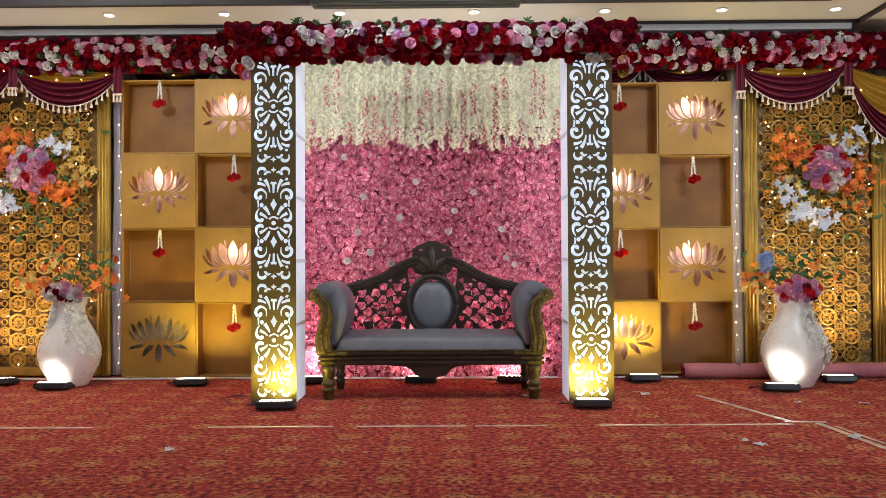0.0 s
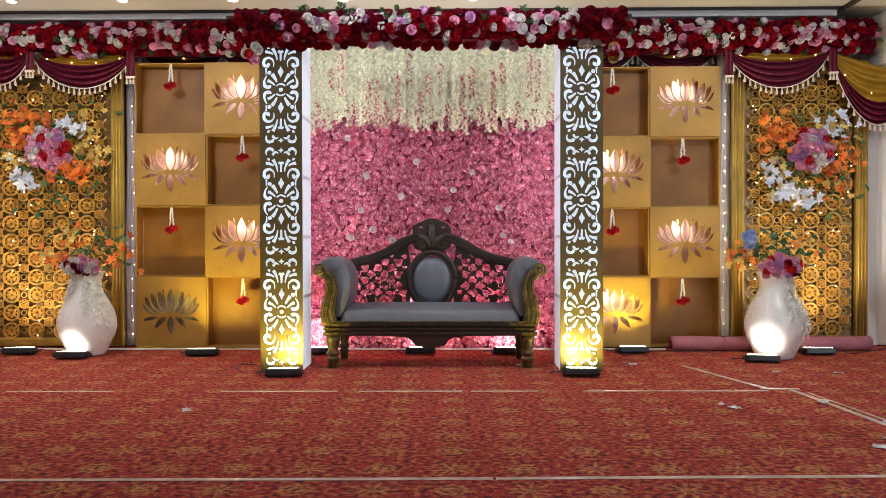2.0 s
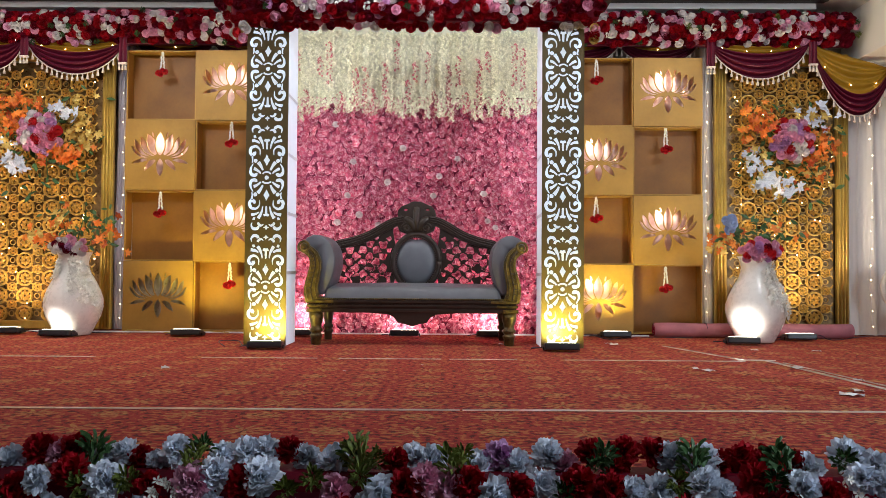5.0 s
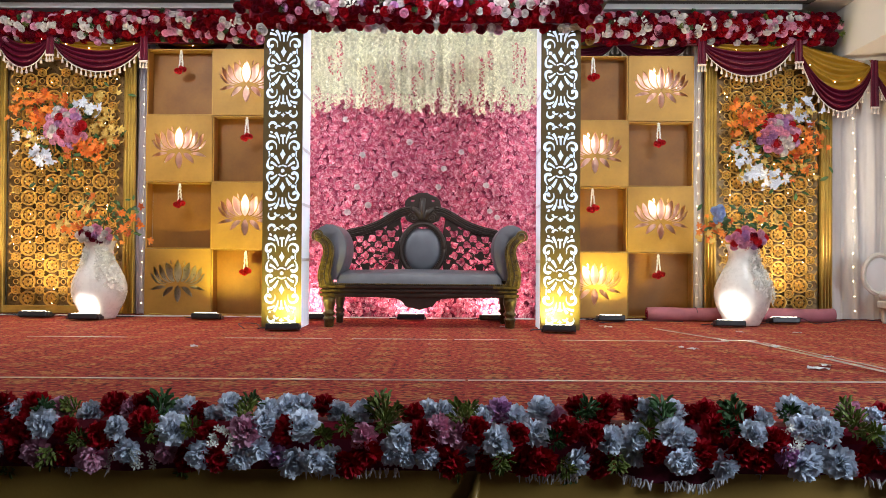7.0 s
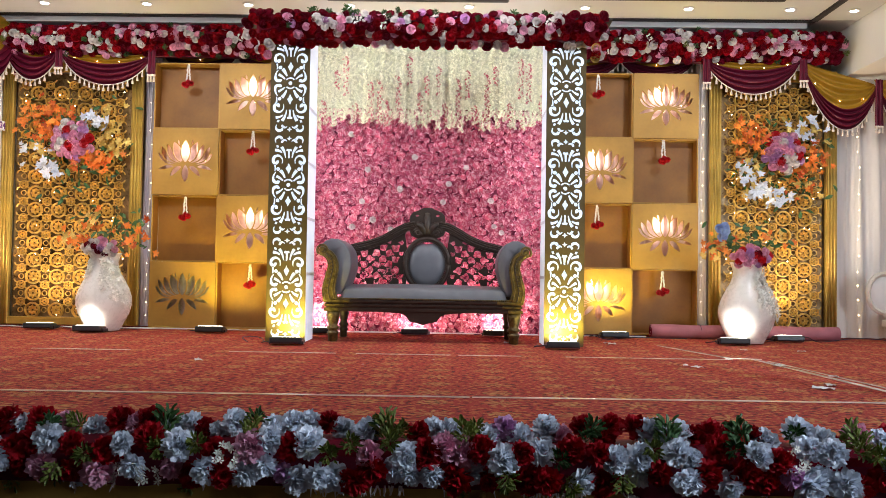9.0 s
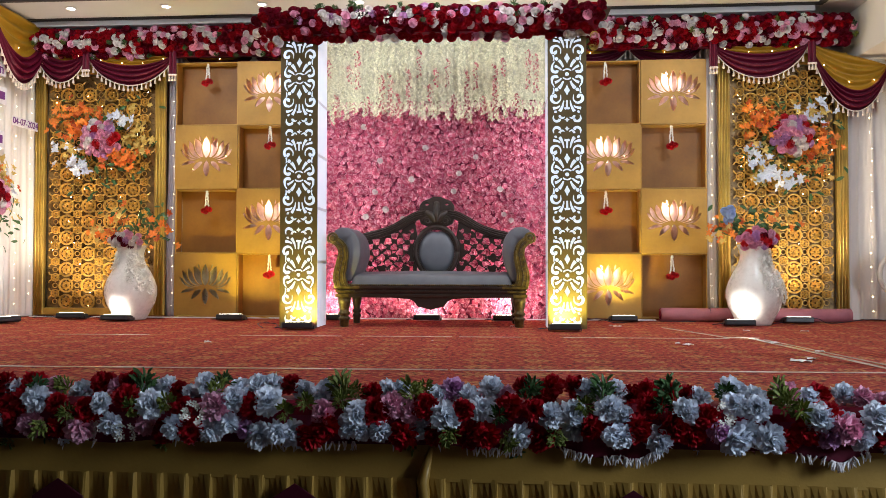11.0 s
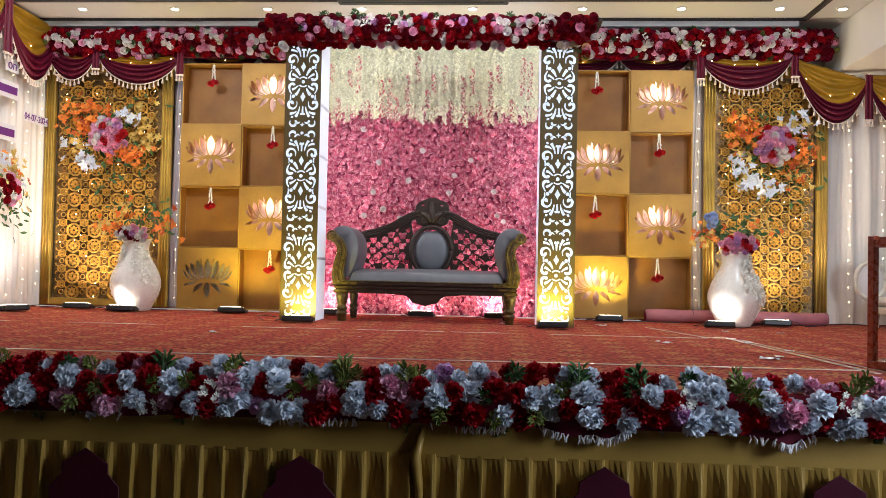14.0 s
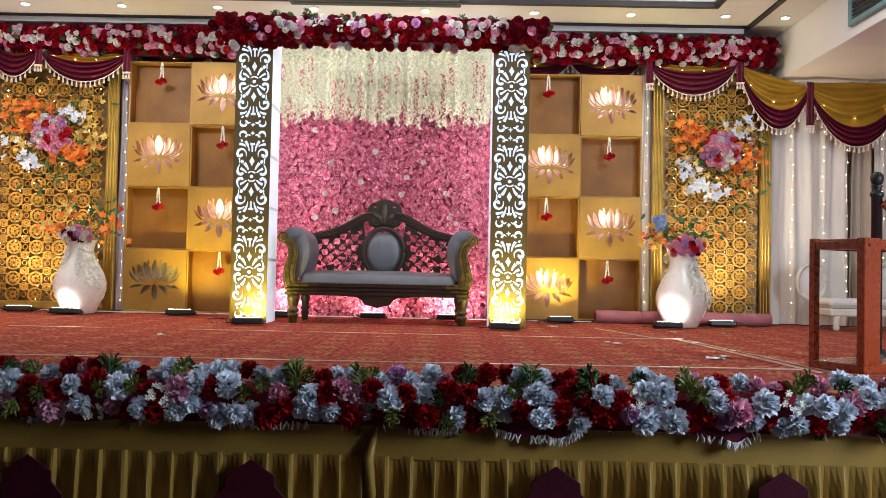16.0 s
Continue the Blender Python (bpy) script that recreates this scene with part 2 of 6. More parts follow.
def carpet_material():
    """Deep red woven carpet with two kinds of gold medallion on a 0.285 m checker, over small sprays."""
    m = bpy.data.materials.new("red_medallion_carpet")
    m.use_nodes = True
    nt = m.node_tree
    N, L = nt.nodes, nt.links

    def math(op, a, b=None, c=None):
        n = N.new("ShaderNodeMath")
        n.operation = op
        for i, v in enumerate((a, b, c)):
            if v is None:
                continue
            if isinstance(v, (int, float)):
                n.inputs[i].default_value = v
            else:
                L.new(v, n.inputs[i])
        return n.outputs[0]

    co = N.new("ShaderNodeTexCoord")
    warp = N.new("ShaderNodeTexNoise")
    warp.inputs["Scale"].default_value = 28
    L.new(co.outputs["Object"], warp.inputs["Vector"])
    sep = N.new("ShaderNodeSeparateXYZ")
    L.new(co.outputs["Object"], sep.inputs[0])
    wob = math("MULTIPLY_ADD", warp.outputs[0], 0.09, -0.045)
    u = math("ADD", math("DIVIDE", sep.outputs[0], 0.285), wob)
    v = math("ADD", math("DIVIDE", sep.outputs[1], 0.28), wob)
    fu, fv = math("SUBTRACT", math("FRACT", u), 0.5), math("SUBTRACT", math("FRACT", v), 0.5)
    iu, iv = math("FLOOR", u), math("FLOOR", v)
    par = math("ABSOLUTE", math("MODULO", math("ADD", iu, iv), 2.0))
    d = math("SQRT", math("ADD", math("MULTIPLY", fu, fu), math("MULTIPLY", fv, fv)))
    ang = math("ARCTAN2", fv, fu)
    scal = math("MULTIPLY", math("COSINE", math("MULTIPLY", ang, 10.0)), 0.022)
    da = math("ADD", d, scal)
    ringa = math("MULTIPLY", math("LESS_THAN", math("ABSOLUTE", math("SUBTRACT", da, 0.19)), 0.032), 1.0)
    dot = math("LESS_THAN", math("ABSOLUTE", math("SUBTRACT", d, 0.08)), 0.04)
    A = math("MAXIMUM", ringa, dot)
    spray = math("GREATER_THAN", math("COSINE", math("MULTIPLY", ang, 9.0)), math("MULTIPLY_ADD", d, 5.2, -0.75))
    B = math("MULTIPLY", spray, math("LESS_THAN", d, 0.36))
    med = math("ADD", math("MULTIPLY", A, par), math("MULTIPLY", B, math("SUBTRACT", 1.0, par)))
    vine = N.new("ShaderNodeTexNoise")
    vine.inputs["Scale"].default_value, vine.inputs["Detail"].default_value = 34, 2
    L.new(co.outputs["Object"], vine.inputs["Vector"])
    sprig = math("GREATER_THAN", vine.outputs[0], 0.57)
    dark = math("LESS_THAN", vine.outputs[0], 0.42)
    weave = N.new("ShaderNodeTexNoise")
    weave.inputs["Scale"].default_value = 260
    L.new(co.outputs["Object"], weave.inputs["Vector"])
    wear = N.new("ShaderNodeTexNoise")
    wear.inputs["Scale"].default_value, wear.inputs["Detail"].default_value = 1.6, 6
    L.new(co.outputs["Object"], wear.inputs["Vector"])

    def mixc(f, a, b):
        n = N.new("ShaderNodeMix")
        n.data_type = "RGBA"
        L.new(f, n.inputs["Factor"])
        for s, c in (("A", a), ("B", b)):
            if isinstance(c, tuple):
                n.inputs[s].default_value = (*c, 1)
            else:
                L.new(c, n.inputs[s])
        return n.outputs["Result"]

    base = mixc(wear.outputs[0], (0.27, 0.020, 0.021), (0.39, 0.036, 0.032))
    base = mixc(math("MULTIPLY", dark, 0.85), base, (0.05, 0.006, 0.010))
    base = mixc(math("MULTIPLY", sprig, 0.75), base, (0.50, 0.17, 0.055))
    base = mixc(math("MULTIPLY", med, math("MULTIPLY_ADD", vine.outputs[0], 1.3, -0.2)), base, (0.52, 0.32, 0.10))
    hsv = N.new("ShaderNodeHueSaturation")
    L.new(base, hsv.inputs["Color"])
    L.new(math("MULTIPLY_ADD", weave.outputs[0], 0.7, 0.65), hsv.inputs["Value"])
    b = N["Principled BSDF"]
    L.new(hsv.outputs[0], b.inputs["Base Color"])
    b.inputs["Roughness"].default_value = 0.9
    b.inputs["Specular IOR Level"].default_value = 0.12
    b.inputs["Sheen Weight"].default_value, b.inputs["Sheen Roughness"].default_value = 0.10, 0.5
    b.inputs["Sheen Tint"].default_value = (1.0, 0.45, 0.30, 1)
    bp = N.new("ShaderNodeBump")
    bp.inputs["Strength"].default_value, bp.inputs["Distance"].default_value = 0.4, 0.004
    L.new(weave.outputs[0], bp.inputs["Height"])
    L.new(bp.outputs[0], b.inputs["Normal"])
    return m


M_carpet = carpet_material()

# ---- geometry helpers ----


class Geo:
    """Verts and faces gathered into one mesh."""

    def __init__(self):
        self.v, self.f = [], []

    def add(self, verts, faces, m=None):
        o = len(self.v)
        self.v += [tuple(m @ Vector(p)) for p in verts] if m else [tuple(p) for p in verts]
        self.f += [tuple(i + o for i in q) for q in faces]
        return self

    def box(self, x0, x1, y0, y1, z0, z1, b=0.004, m=None):
        lo, hi = (x0, y0, z0), (x1, y1, z1)
        idx, verts, faces = {}, [], []
        for c in range(8):
            s = (c & 1, c >> 1 & 1, c >> 2 & 1)
            for a in range(3):
                idx[c, a] = len(verts)
                verts.append([(hi[k] if s[k] else lo[k]) - (0 if k == a else (b if s[k] else -b)) for k in range(3)])
        for a in range(3):
            p, q = [k for k in range(3) if k != a]
            for s in (0, 1):
                c = [s << a, s << a | 1 << p, s << a | 1 << p | 1 << q, s << a | 1 << q]
                faces.append([idx[k, a] for k in c])
            for k in range(4):
                c1 = (k & 1) << p | (k >> 1) << q
                c2 = c1 | 1 << a
                faces.append([idx[c1, p], idx[c2, p], idx[c2, q], idx[c1, q]])
        for c in range(8):
            faces.append([idx[c, 0], idx[c, 1], idx[c, 2]])
        return self.add(verts, faces, m)

    def lathe(self, prof, n=24, m=None, caps=True):
        verts, faces = [], []
        for r, z in prof:
            for i in range(n):
                a = 2 * math.pi * i / n
                verts.append((r * math.cos(a), r * math.sin(a), z))
        for j in range(len(prof) - 1):
            for i in range(n):
                k = (i + 1) % n
                faces.append((j * n + i, j * n + k, (j + 1) * n + k, (j + 1) * n + i))
        if caps:
            faces.append(tuple(range(n))[::-1])
            faces.append(tuple((len(prof) - 1) * n + i for i in range(n)))
        return self.add(verts, faces, m)

    def tube(self, path, r, n=8, m=None):
        """A tube along a path; r is a number or one radius a point."""
        path = [Vector(p) for p in path]
        rs = r if isinstance(r, (list, tuple)) else [r] * len(path)
        verts, faces = [], []
        for i, p in enumerate(path):
            t = (path[min(i + 1, len(path) - 1)] - path[max(i - 1, 0)]).normalized()
            up = Vector((0, 1, 0)) if abs(t.y) < 0.9 else Vector((1, 0, 0))
            s = t.cross(up).normalized()
            w = s.cross(t)
            for k in range(n):
                a = 2 * math.pi * k / n
                verts.append(p + rs[i] * (math.cos(a) * s + math.sin(a) * w))
        for i in range(len(path) - 1):
            for k in range(n):
                q = (k + 1) % n
                faces.append((i * n + k, i * n + q, (i + 1) * n + q, (i + 1) * n + k))
        faces.append(tuple(range(n))[::-1])
        faces.append(tuple((len(path) - 1) * n + k for k in range(n)))
        return self.add(verts, faces, m)

    def grid(self, fn, nu, nv, m=None):
        verts = [fn(i / nu, j / nv) for j in range(nv + 1) for i in range(nu + 1)]
        faces = [(j * (nu + 1) + i, j * (nu + 1) + i + 1, (j + 1) * (nu + 1) + i + 1, (j + 1) * (nu + 1) + i) for j in range(nv) for i in range(nu)]
        return self.add(verts, faces, m)

    def mesh(self, name, material, smooth=False, fix=False):
        me = bpy.data.meshes.new(name)
        me.from_pydata(self.v, [], self.f)
        if fix:
            bm = bmesh.new()
            bm.from_mesh(me)
            bmesh.ops.recalc_face_normals(bm, faces=bm.faces)
            bm.to_mesh(me)
            bm.free()
        me.materials.append(material)
        if smooth:
            me.shade_smooth()
        return me


def part(name, geo, material, parent=None, label="", smooth=False, fix=True):
    """One mesh object under a thing or a part (or at top level)."""
    me = geo if isinstance(geo, bpy.types.Mesh) else geo.mesh(name, material, smooth, fix)
    ob = new(name, me)
    if parent:
        ob.parent = parent
    if label:
        tagged(ob, label)
    return ob


def empty(name, place=(0, 0, 0), **tags):
    ob = new(name)
    ob.location = place
    ob.empty_display_size = 0.1
    return tagged(ob, **tags)


def plate(name, outer, holes, thick, material, bevel=0.0):
    """A flat board in the xz plane with holes through it; its back lies at y = thick / 2."""
    cu = bpy.data.curves.new(name, "CURVE")
    cu.dimensions, cu.fill_mode, cu.extrude, cu.bevel_depth = "2D", "BOTH", thick / 2 - bevel, bevel
    for pts in [outer, *holes]:
        sp = cu.splines.new("POLY")
        sp.points.add(len(pts) - 1)
        for p, (x, z) in zip(sp.points, pts):
            p.co = (x, z, 0, 1)
        sp.use_cyclic_u = True
    ob = new(name, cu)
    dg = bpy.context.evaluated_depsgraph_get()
    dg.update()
    me = bpy.data.meshes.new_from_object(ob.evaluated_get(dg))
    bpy.data.objects.remove(ob)
    me.transform(Matrix.Rotation(radians(90), 4, "X"))
    me.materials.clear()
    me.materials.append(material)
    me.name = name
    return me


def leaf2d(p0, p1, p2, hw, n=9, power=0.8, skew=0.0):
    """A pointed, curved leaf outline round the bend p0, p1, p2."""
    left, right = [], []
    for i in range(n + 1):
        t = i / n
        x = (1 - t) ** 2 * p0[0] + 2 * t * (1 - t) * p1[0] + t * t * p2[0]
        z = (1 - t) ** 2 * p0[1] + 2 * t * (1 - t) * p1[1] + t * t * p2[1]
        dx = 2 * (1 - t) * (p1[0] - p0[0]) + 2 * t * (p2[0] - p1[0])
        dz = 2 * (1 - t) * (p1[1] - p0[1]) + 2 * t * (p2[1] - p1[1])
        d = math.hypot(dx, dz) or 1
        w = hw * max(0.0, math.sin(math.pi * min(1, max(0, t + skew * t * (1 - t))))) ** power
        left.append((x - dz / d * w, z + dx / d * w))
        if 0 < i < n:
            right.append((x + dz / d * w, z - dx / d * w))
    return left + right[::-1]


def spline(pts, n=6):
    """A smooth path through 2D or 3D points."""
    out = []
    P = [Vector(p) for p in pts]
    for i in range(len(P) - 1):
        a, b, c, d = P[max(i - 1, 0)], P[i], P[i + 1], P[min(i + 2, len(P) - 1)]
        for k in range(n):
            t = k / n
            out.append(0.5 * (2 * b + (c - a) * t + (2 * a - 5 * b + 4 * c - d) * t * t + (3 * b - a - 3 * c + d) * t ** 3))
    return out + [P[-1]]


def ribbon2d(pts, hw):
    """Outline of a band of half width hw (number or list) along 2D points."""
    P = [Vector(p) for p in pts]
    hs = hw if isinstance(hw, list) else [hw] * len(P)
    a, b = [], []
    for i, p in enumerate(P):
        t = (P[min(i + 1, len(P) - 1)] - P[max(i - 1, 0)]).normalized()
        nrm = Vector((-t.y, t.x))
        a.append(tuple(p + nrm * hs[i]))
        b.append(tuple(p - nrm * hs[i]))
    return a + b[::-1]


def circle2d(x, z, r, n=14, rz=None):
    return [(x + r * math.cos(2 * math.pi * i / n), z + (rz or r) * math.sin(2 * math.pi * i / n)) for i in range(n)]


def mirrored(shapes):
    return [s for p in shapes for s in (p, [(-x, z) for x, z in p[::-1]])]


PETAL_FACES = 6


def petal_geo(g, m, width, height, cup, flare, rng, jag=0.0):
    """One petal from the bloom's heart (vertex 0), rising along +z, with a rolled or ragged rim."""
    o = len(g.v)
    for v in (0.55, 1.0):
        for i in range(4):
            u = i / 3 * 2 - 1
            w = width * (0.35 + 0.65 * math.sin(1.75 * v)) * u
            y = cup * math.sin(2.4 * v) * (1 - 0.55 * u * u) - flare * v * v * (1.0 if v == 1 else 0.4)
            z = height * v * (1 - 0.22 * u * u * v) + (jag * rng.uniform(-1, 1) if v == 1 else 0)
            g.v.append(tuple(m @ Vector((w, -y, z))))
    g.f += [(0, o + i, o + i + 1) for i in range(3)] + [(o + i, o + i + 4, o + i + 5, o + i + 1) for i in range(3)]


def rose_geo(seed=1, full=False):
    """A rose of radius 1 that faces +z: rings of cupped petals round a tight heart; full: a small open bloom of a flower wall."""
    rng = random.Random(seed)
    g = Geo()
    g.v.append((0, 0, -0.05))
    rings = [(3, 0.10, 8, 0.40, 0.66), (4, 0.28, 30, 0.54, 0.72), (5, 0.46, 62, 0.66, 0.76)] if full else [(3, 0.08, 4, 0.34, 0.95), (4, 0.20, 16, 0.46, 0.94), (5, 0.34, 36, 0.58, 0.90), (6, 0.46, 66, 0.66, 0.84)]
    for n, r, tilt, w, h in rings:
        ph = rng.uniform(0, 6.28)
        for i in range(n):
            a = ph + 2 * math.pi * i / n + rng.uniform(-0.15, 0.15)
            m = Matrix.Rotation(a, 4, "Z") @ Matrix.Translation((0, r * 0.55, 0)) @ Matrix.Rotation(-radians(tilt + rng.uniform(-7, 7)), 4, "X")
            petal_geo(g, m, w * rng.uniform(0.9, 1.1), h * rng.uniform(0.9, 1.08), -0.16, -0.16, rng)
    return g


def carnation_geo(seed=1, n=84):
    """A carnation of radius 1 that faces +z: a dense dome of thin petals with ragged rims."""
    rng = random.Random(seed)
    g = Geo()
    g.v.append((0, 0, -0.05))
    for i in range(n):
        f = (i + 0.5) / n
        m = Matrix.Rotation(i * 2.399963, 4, "Z") @ Matrix.Rotation(-radians(2 + 98 * f ** 0.75), 4, "X") @ Matrix.Rotation(rng.uniform(-0.9, 0.9), 4, "Z")
        petal_geo(g, m, rng.uniform(0.17, 0.26), rng.uniform(0.84, 1.06), rng.uniform(-0.12, 0.12), rng.uniform(-0.2, 0.2), rng, 0.09)
    return g


def two_tone(me, petals, light):
    """Every third petal, and the heart, in a paler tone."""
    me.materials.append(light)
    pale = [0, 1, 1, 0, 1, 0, 0, 1, 0, 0, 1, 0]
    me.polygons.foreach_set("material_index", [pale[(i // PETAL_FACES) % petals] for i in range(len(me.polygons))])
    return me


def leaf_geo(length=1.0, width=0.4, bend=0.25):
    return Geo().grid(lambda u, v: ((u - 0.5) * width * math.sin(math.pi * (0.06 + 0.9 * v)), v * length, bend * math.sin(v * 2.2) * length * 0.5 + abs(u - 0.5) * 0.15), 2, 4)


def maple_geo(seed=1):
    """A ragged five-lobed leaf of radius 1, folded along its ribs and curled, in the xy plane."""
    rng = random.Random(seed)
    g = Geo()
    pts = [(0, -0.1, 0)]
    for i in range(21):
        a = radians(-130 + i * 13)
        lobe = i % 4
        r = (1.0, 0.80, 0.58, 0.82)[(lobe + 2) % 4] * (1 - 0.32 * abs(i - 10) / 10) * rng.uniform(0.9, 1.1)
        pts.append((r * math.sin(a), r * math.cos(a), 0.30 * r * r + (0.10 if lobe == 0 else -0.02)))
    g.add(pts, [(0, i, i + 1) for i in range(1, 21)])
    return g


def sprig_geo(seed=1, n=48):
    """A bushy tuft of small narrow leaves on short stalks, about 1 high along +z."""
    rng = random.Random(seed)
    g = Geo()
    lf = leaf_geo(0.34, 0.13)
    for i in range(n):
        a, h = rng.uniform(0, 6.28), rng.uniform(0.05, 0.85)
        out = 0.42 * (1 - abs(h - 0.4)) * rng.uniform(0.2, 1.0)
        m = Matrix.Translation((out * math.cos(a), out * math.sin(a), h)) @ Euler((rng.uniform(0.2, 1.1), 0, a - 1.57)).to_matrix().to_4x4()
        g.add(lf.v, lf.f, m)
    for k in range(5):
        g.tube([(0, 0, 0), (0.15 * math.cos(k * 1.3), 0.15 * math.sin(k * 1.3), 0.45), (0.25 * math.cos(k * 1.3), 0.25 * math.sin(k * 1.3), 0.85)], 0.012, 4)
    return g


def joined(template, mats):
    """Many copies of a template in one Geo, by numpy."""
    tv = np.array(template.v)
    g = Geo()
    for m in mats:
        a = np.array(m)
        w = tv @ a[:3, :3].T + a[:3, 3]
        o = len(g.v)
        g.v += w.tolist()
        g.f += [tuple(i + o for i in q) for q in template.f]
    return g


ROSES = {}


def rose_mesh(material, seed=1, kind="rose"):
    key = (material.name, seed, kind)
    if key not in ROSES:
        g = carnation_geo(seed) if kind == "carnation" else rose_geo(seed, kind == "wall")
        ROSES[key] = g.mesh("rose", material, False)
        if kind == "wall":
            two_tone(ROSES[key], 12, M_palepink)
    return ROSES[key]


def facing(place, direction, size, spin=0.0):
    q = Vector(direction).to_track_quat("Z", "Y").to_matrix().to_4x4()
    return Matrix.Translation(place) @ q @ Matrix.Rotation(spin, 4, "Z") @ Matrix.Scale(size, 4)


def piece(name, me, parent, m, label=""):
    ob = new(name, me)
    ob.parent = parent
    ob.matrix_basis = m
    if label:
        tagged(ob, label)
    return ob


# ---- structure ----
XL, XR, YB = -4.02, 6.2, 0.55          # left wall, right wall, back wall of the stage
floor = tagged(part("floor", Geo().box(-9.0, 9.0, -15.0, -4.45, -0.7, -0.6), M_hallfloor), "dark patterned carpet on the hall floor", "floor", kind="structure")
stage = tagged(part("stage_floor", Geo().box(XL, XR, -4.45, 0.9, -0.1, 0.0, 0.003), M_carpet), "raised stage floor under worn red carpet with gold medallions", "stage", kind="structure")
tagged(part("stage_base", Geo().box(XL, XR, -4.4, 0.9, -0.6, -0.104, 0.003), M_gap), "dark underside of the raised stage behind its skirt", "stage", kind="structure")
tagged(part("wall_back", Geo().box(-9.0, 9.0, YB + 0.25, YB + 0.4, -0.6, 3.6), M_wall), "cream painted back wall behind the stage", "wall", kind="structure")
tagged(part("wall_left", Geo().box(XL - 0.2, XL - 0.05, -4.4, YB + 0.25, -0.6, 3.6), M_wall), "cream painted side wall of the stage", "wall", kind="structure")
tagged(part("wall_right", Geo().box(XR, XR + 0.15, -4.4, YB + 0.25, -0.6, 3.6), M_wall), "cream painted side wall of the stage", "wall", kind="structure")
tagged(part("hall_wall_left", Geo().box(-9.15, -9.0, -15, YB + 0.4, -0.6, 3.6), M_hall), "beige painted wall of the hall", "wall", kind="structure")
tagged(part("hall_wall_right", Geo().box(9.0, 9.15, -15, YB + 0.4, -0.6, 3.6), M_hall), "beige painted wall of the hall", "wall", kind="structure")
tagged(part("hall_wall_rear", Geo().box(-9.0, 9.0, -15.15, -15.0, -0.6, 3.6), M_hall), "beige painted rear wall of the hall", "wall", kind="structure")
# ceiling: a low border along the wall, a dark shadow gap, and the higher field of the coffer
CZ = 2.80
ce = Geo()
ce.box(-9.0, 3.30, 0.32, YB + 0.25, CZ - 0.05, CZ + 0.06)
ce.box(3.36, 9.0, 0.24, YB + 0.25, CZ, CZ + 0.06)
ce.box(-9.0, 3.30, -0.28, 0.24, CZ, CZ + 0.06)
ce.box(3.36, 9.0, -15.0, 0.24, CZ, CZ + 0.06)
ce.box(2.86, 3.30, -15.0, -0.28, CZ, CZ + 0.06)
ce.box(-9.0, 2.81, -15.0, -0.33, CZ + 0.52, CZ + 0.58)
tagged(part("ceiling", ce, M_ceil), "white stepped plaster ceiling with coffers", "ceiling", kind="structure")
tr = Geo()
tr.box(-9.0, 3.36, 0.243, 0.317, CZ - 0.004, CZ + 0.30)
tr.box(3.303, 3.357, -15.0, 0.24, CZ - 0.014, CZ + 0.30)
tr.box(-9.0, 2.86, -0.327, -0.283, CZ - 0.020, CZ + 0.03)
tr.box(2.813, 2.857, -15.0, -0.33, CZ - 0.020, CZ + 0.03)
tagged(part("ceiling_gap_trim", tr, M_gap), "dark recessed shadow gap round the ceiling", "ceiling trim", kind="structure")
rs = Geo()
rs.box(-9.0, 2.86, -0.33, -0.28, CZ + 0.032, CZ + 0.55)
rs.box(2.81, 2.86, -15.0, -0.33, CZ + 0.032, CZ + 0.55)
tagged(part("coffer_side", rs, M_ceil), "white upstand round the ceiling coffer", "ceiling trim", kind="structure")
# bulkhead over the right-hand drapes
bk = Geo()
bk.box(3.70, 9.0, -15.0, YB + 0.2, 2.36, CZ)
tagged(part("bulkhead", bk, M_bulk), "white dropped plaster bulkhead under the ceiling", "ceiling", kind="structure")


def downlight(x, y, z):
    d = empty("downlight", (x, y, z), label="recessed round white ceiling downlight, switched on", category="downlight", group="ceiling downlights")
    part("rim", Geo().lathe([(0.036, 0.0), (0.05, 0.0), (0.05, -0.006), (0.036, -0.008)], 20, caps=False), M_ceil, d, smooth=False)
    part("lens", Geo().lathe([(0.0005, -0.003), (0.037, -0.003), (0.034, -0.010), (0.0005, -0.012)], 16), G_spot, d, "glowing lens")
    return d


DY = -0.05
dl = downlight(-3.33, DY, CZ)
for x in (-2.45, -1.58, -0.71, 0.30, 1.28, 2.15, 3.0):
    copy_thing(dl, Matrix.Translation((x, DY, CZ)))
copy_thing(dl, Matrix.Translation((3.54, -0.04, CZ)))
for x in (-2.45, -0.71, 1.28, 3.0):
    lamp("SPOT", (x, DY - 0.1, CZ - 0.03), (x, DY - 0.35, 0), SPOT_W, WHITE, 0.04, cone=120, blend=1.0)

# dark projector-screen casing under the ceiling
sc = empty("screen_casing", (0, 0, 0), label="long black projector screen casing under the ceiling", category="screen casing")
part("case", Geo().box(-0.86, 0.62, -0.48, -0.331, CZ - 0.065, CZ + 0.06, 0.01), M_black, sc)
part("slot", Geo().box(-0.82, 0.58, -0.43, -0.41, CZ - 0.07, CZ - 0.06, 0.002), M_gap, sc)

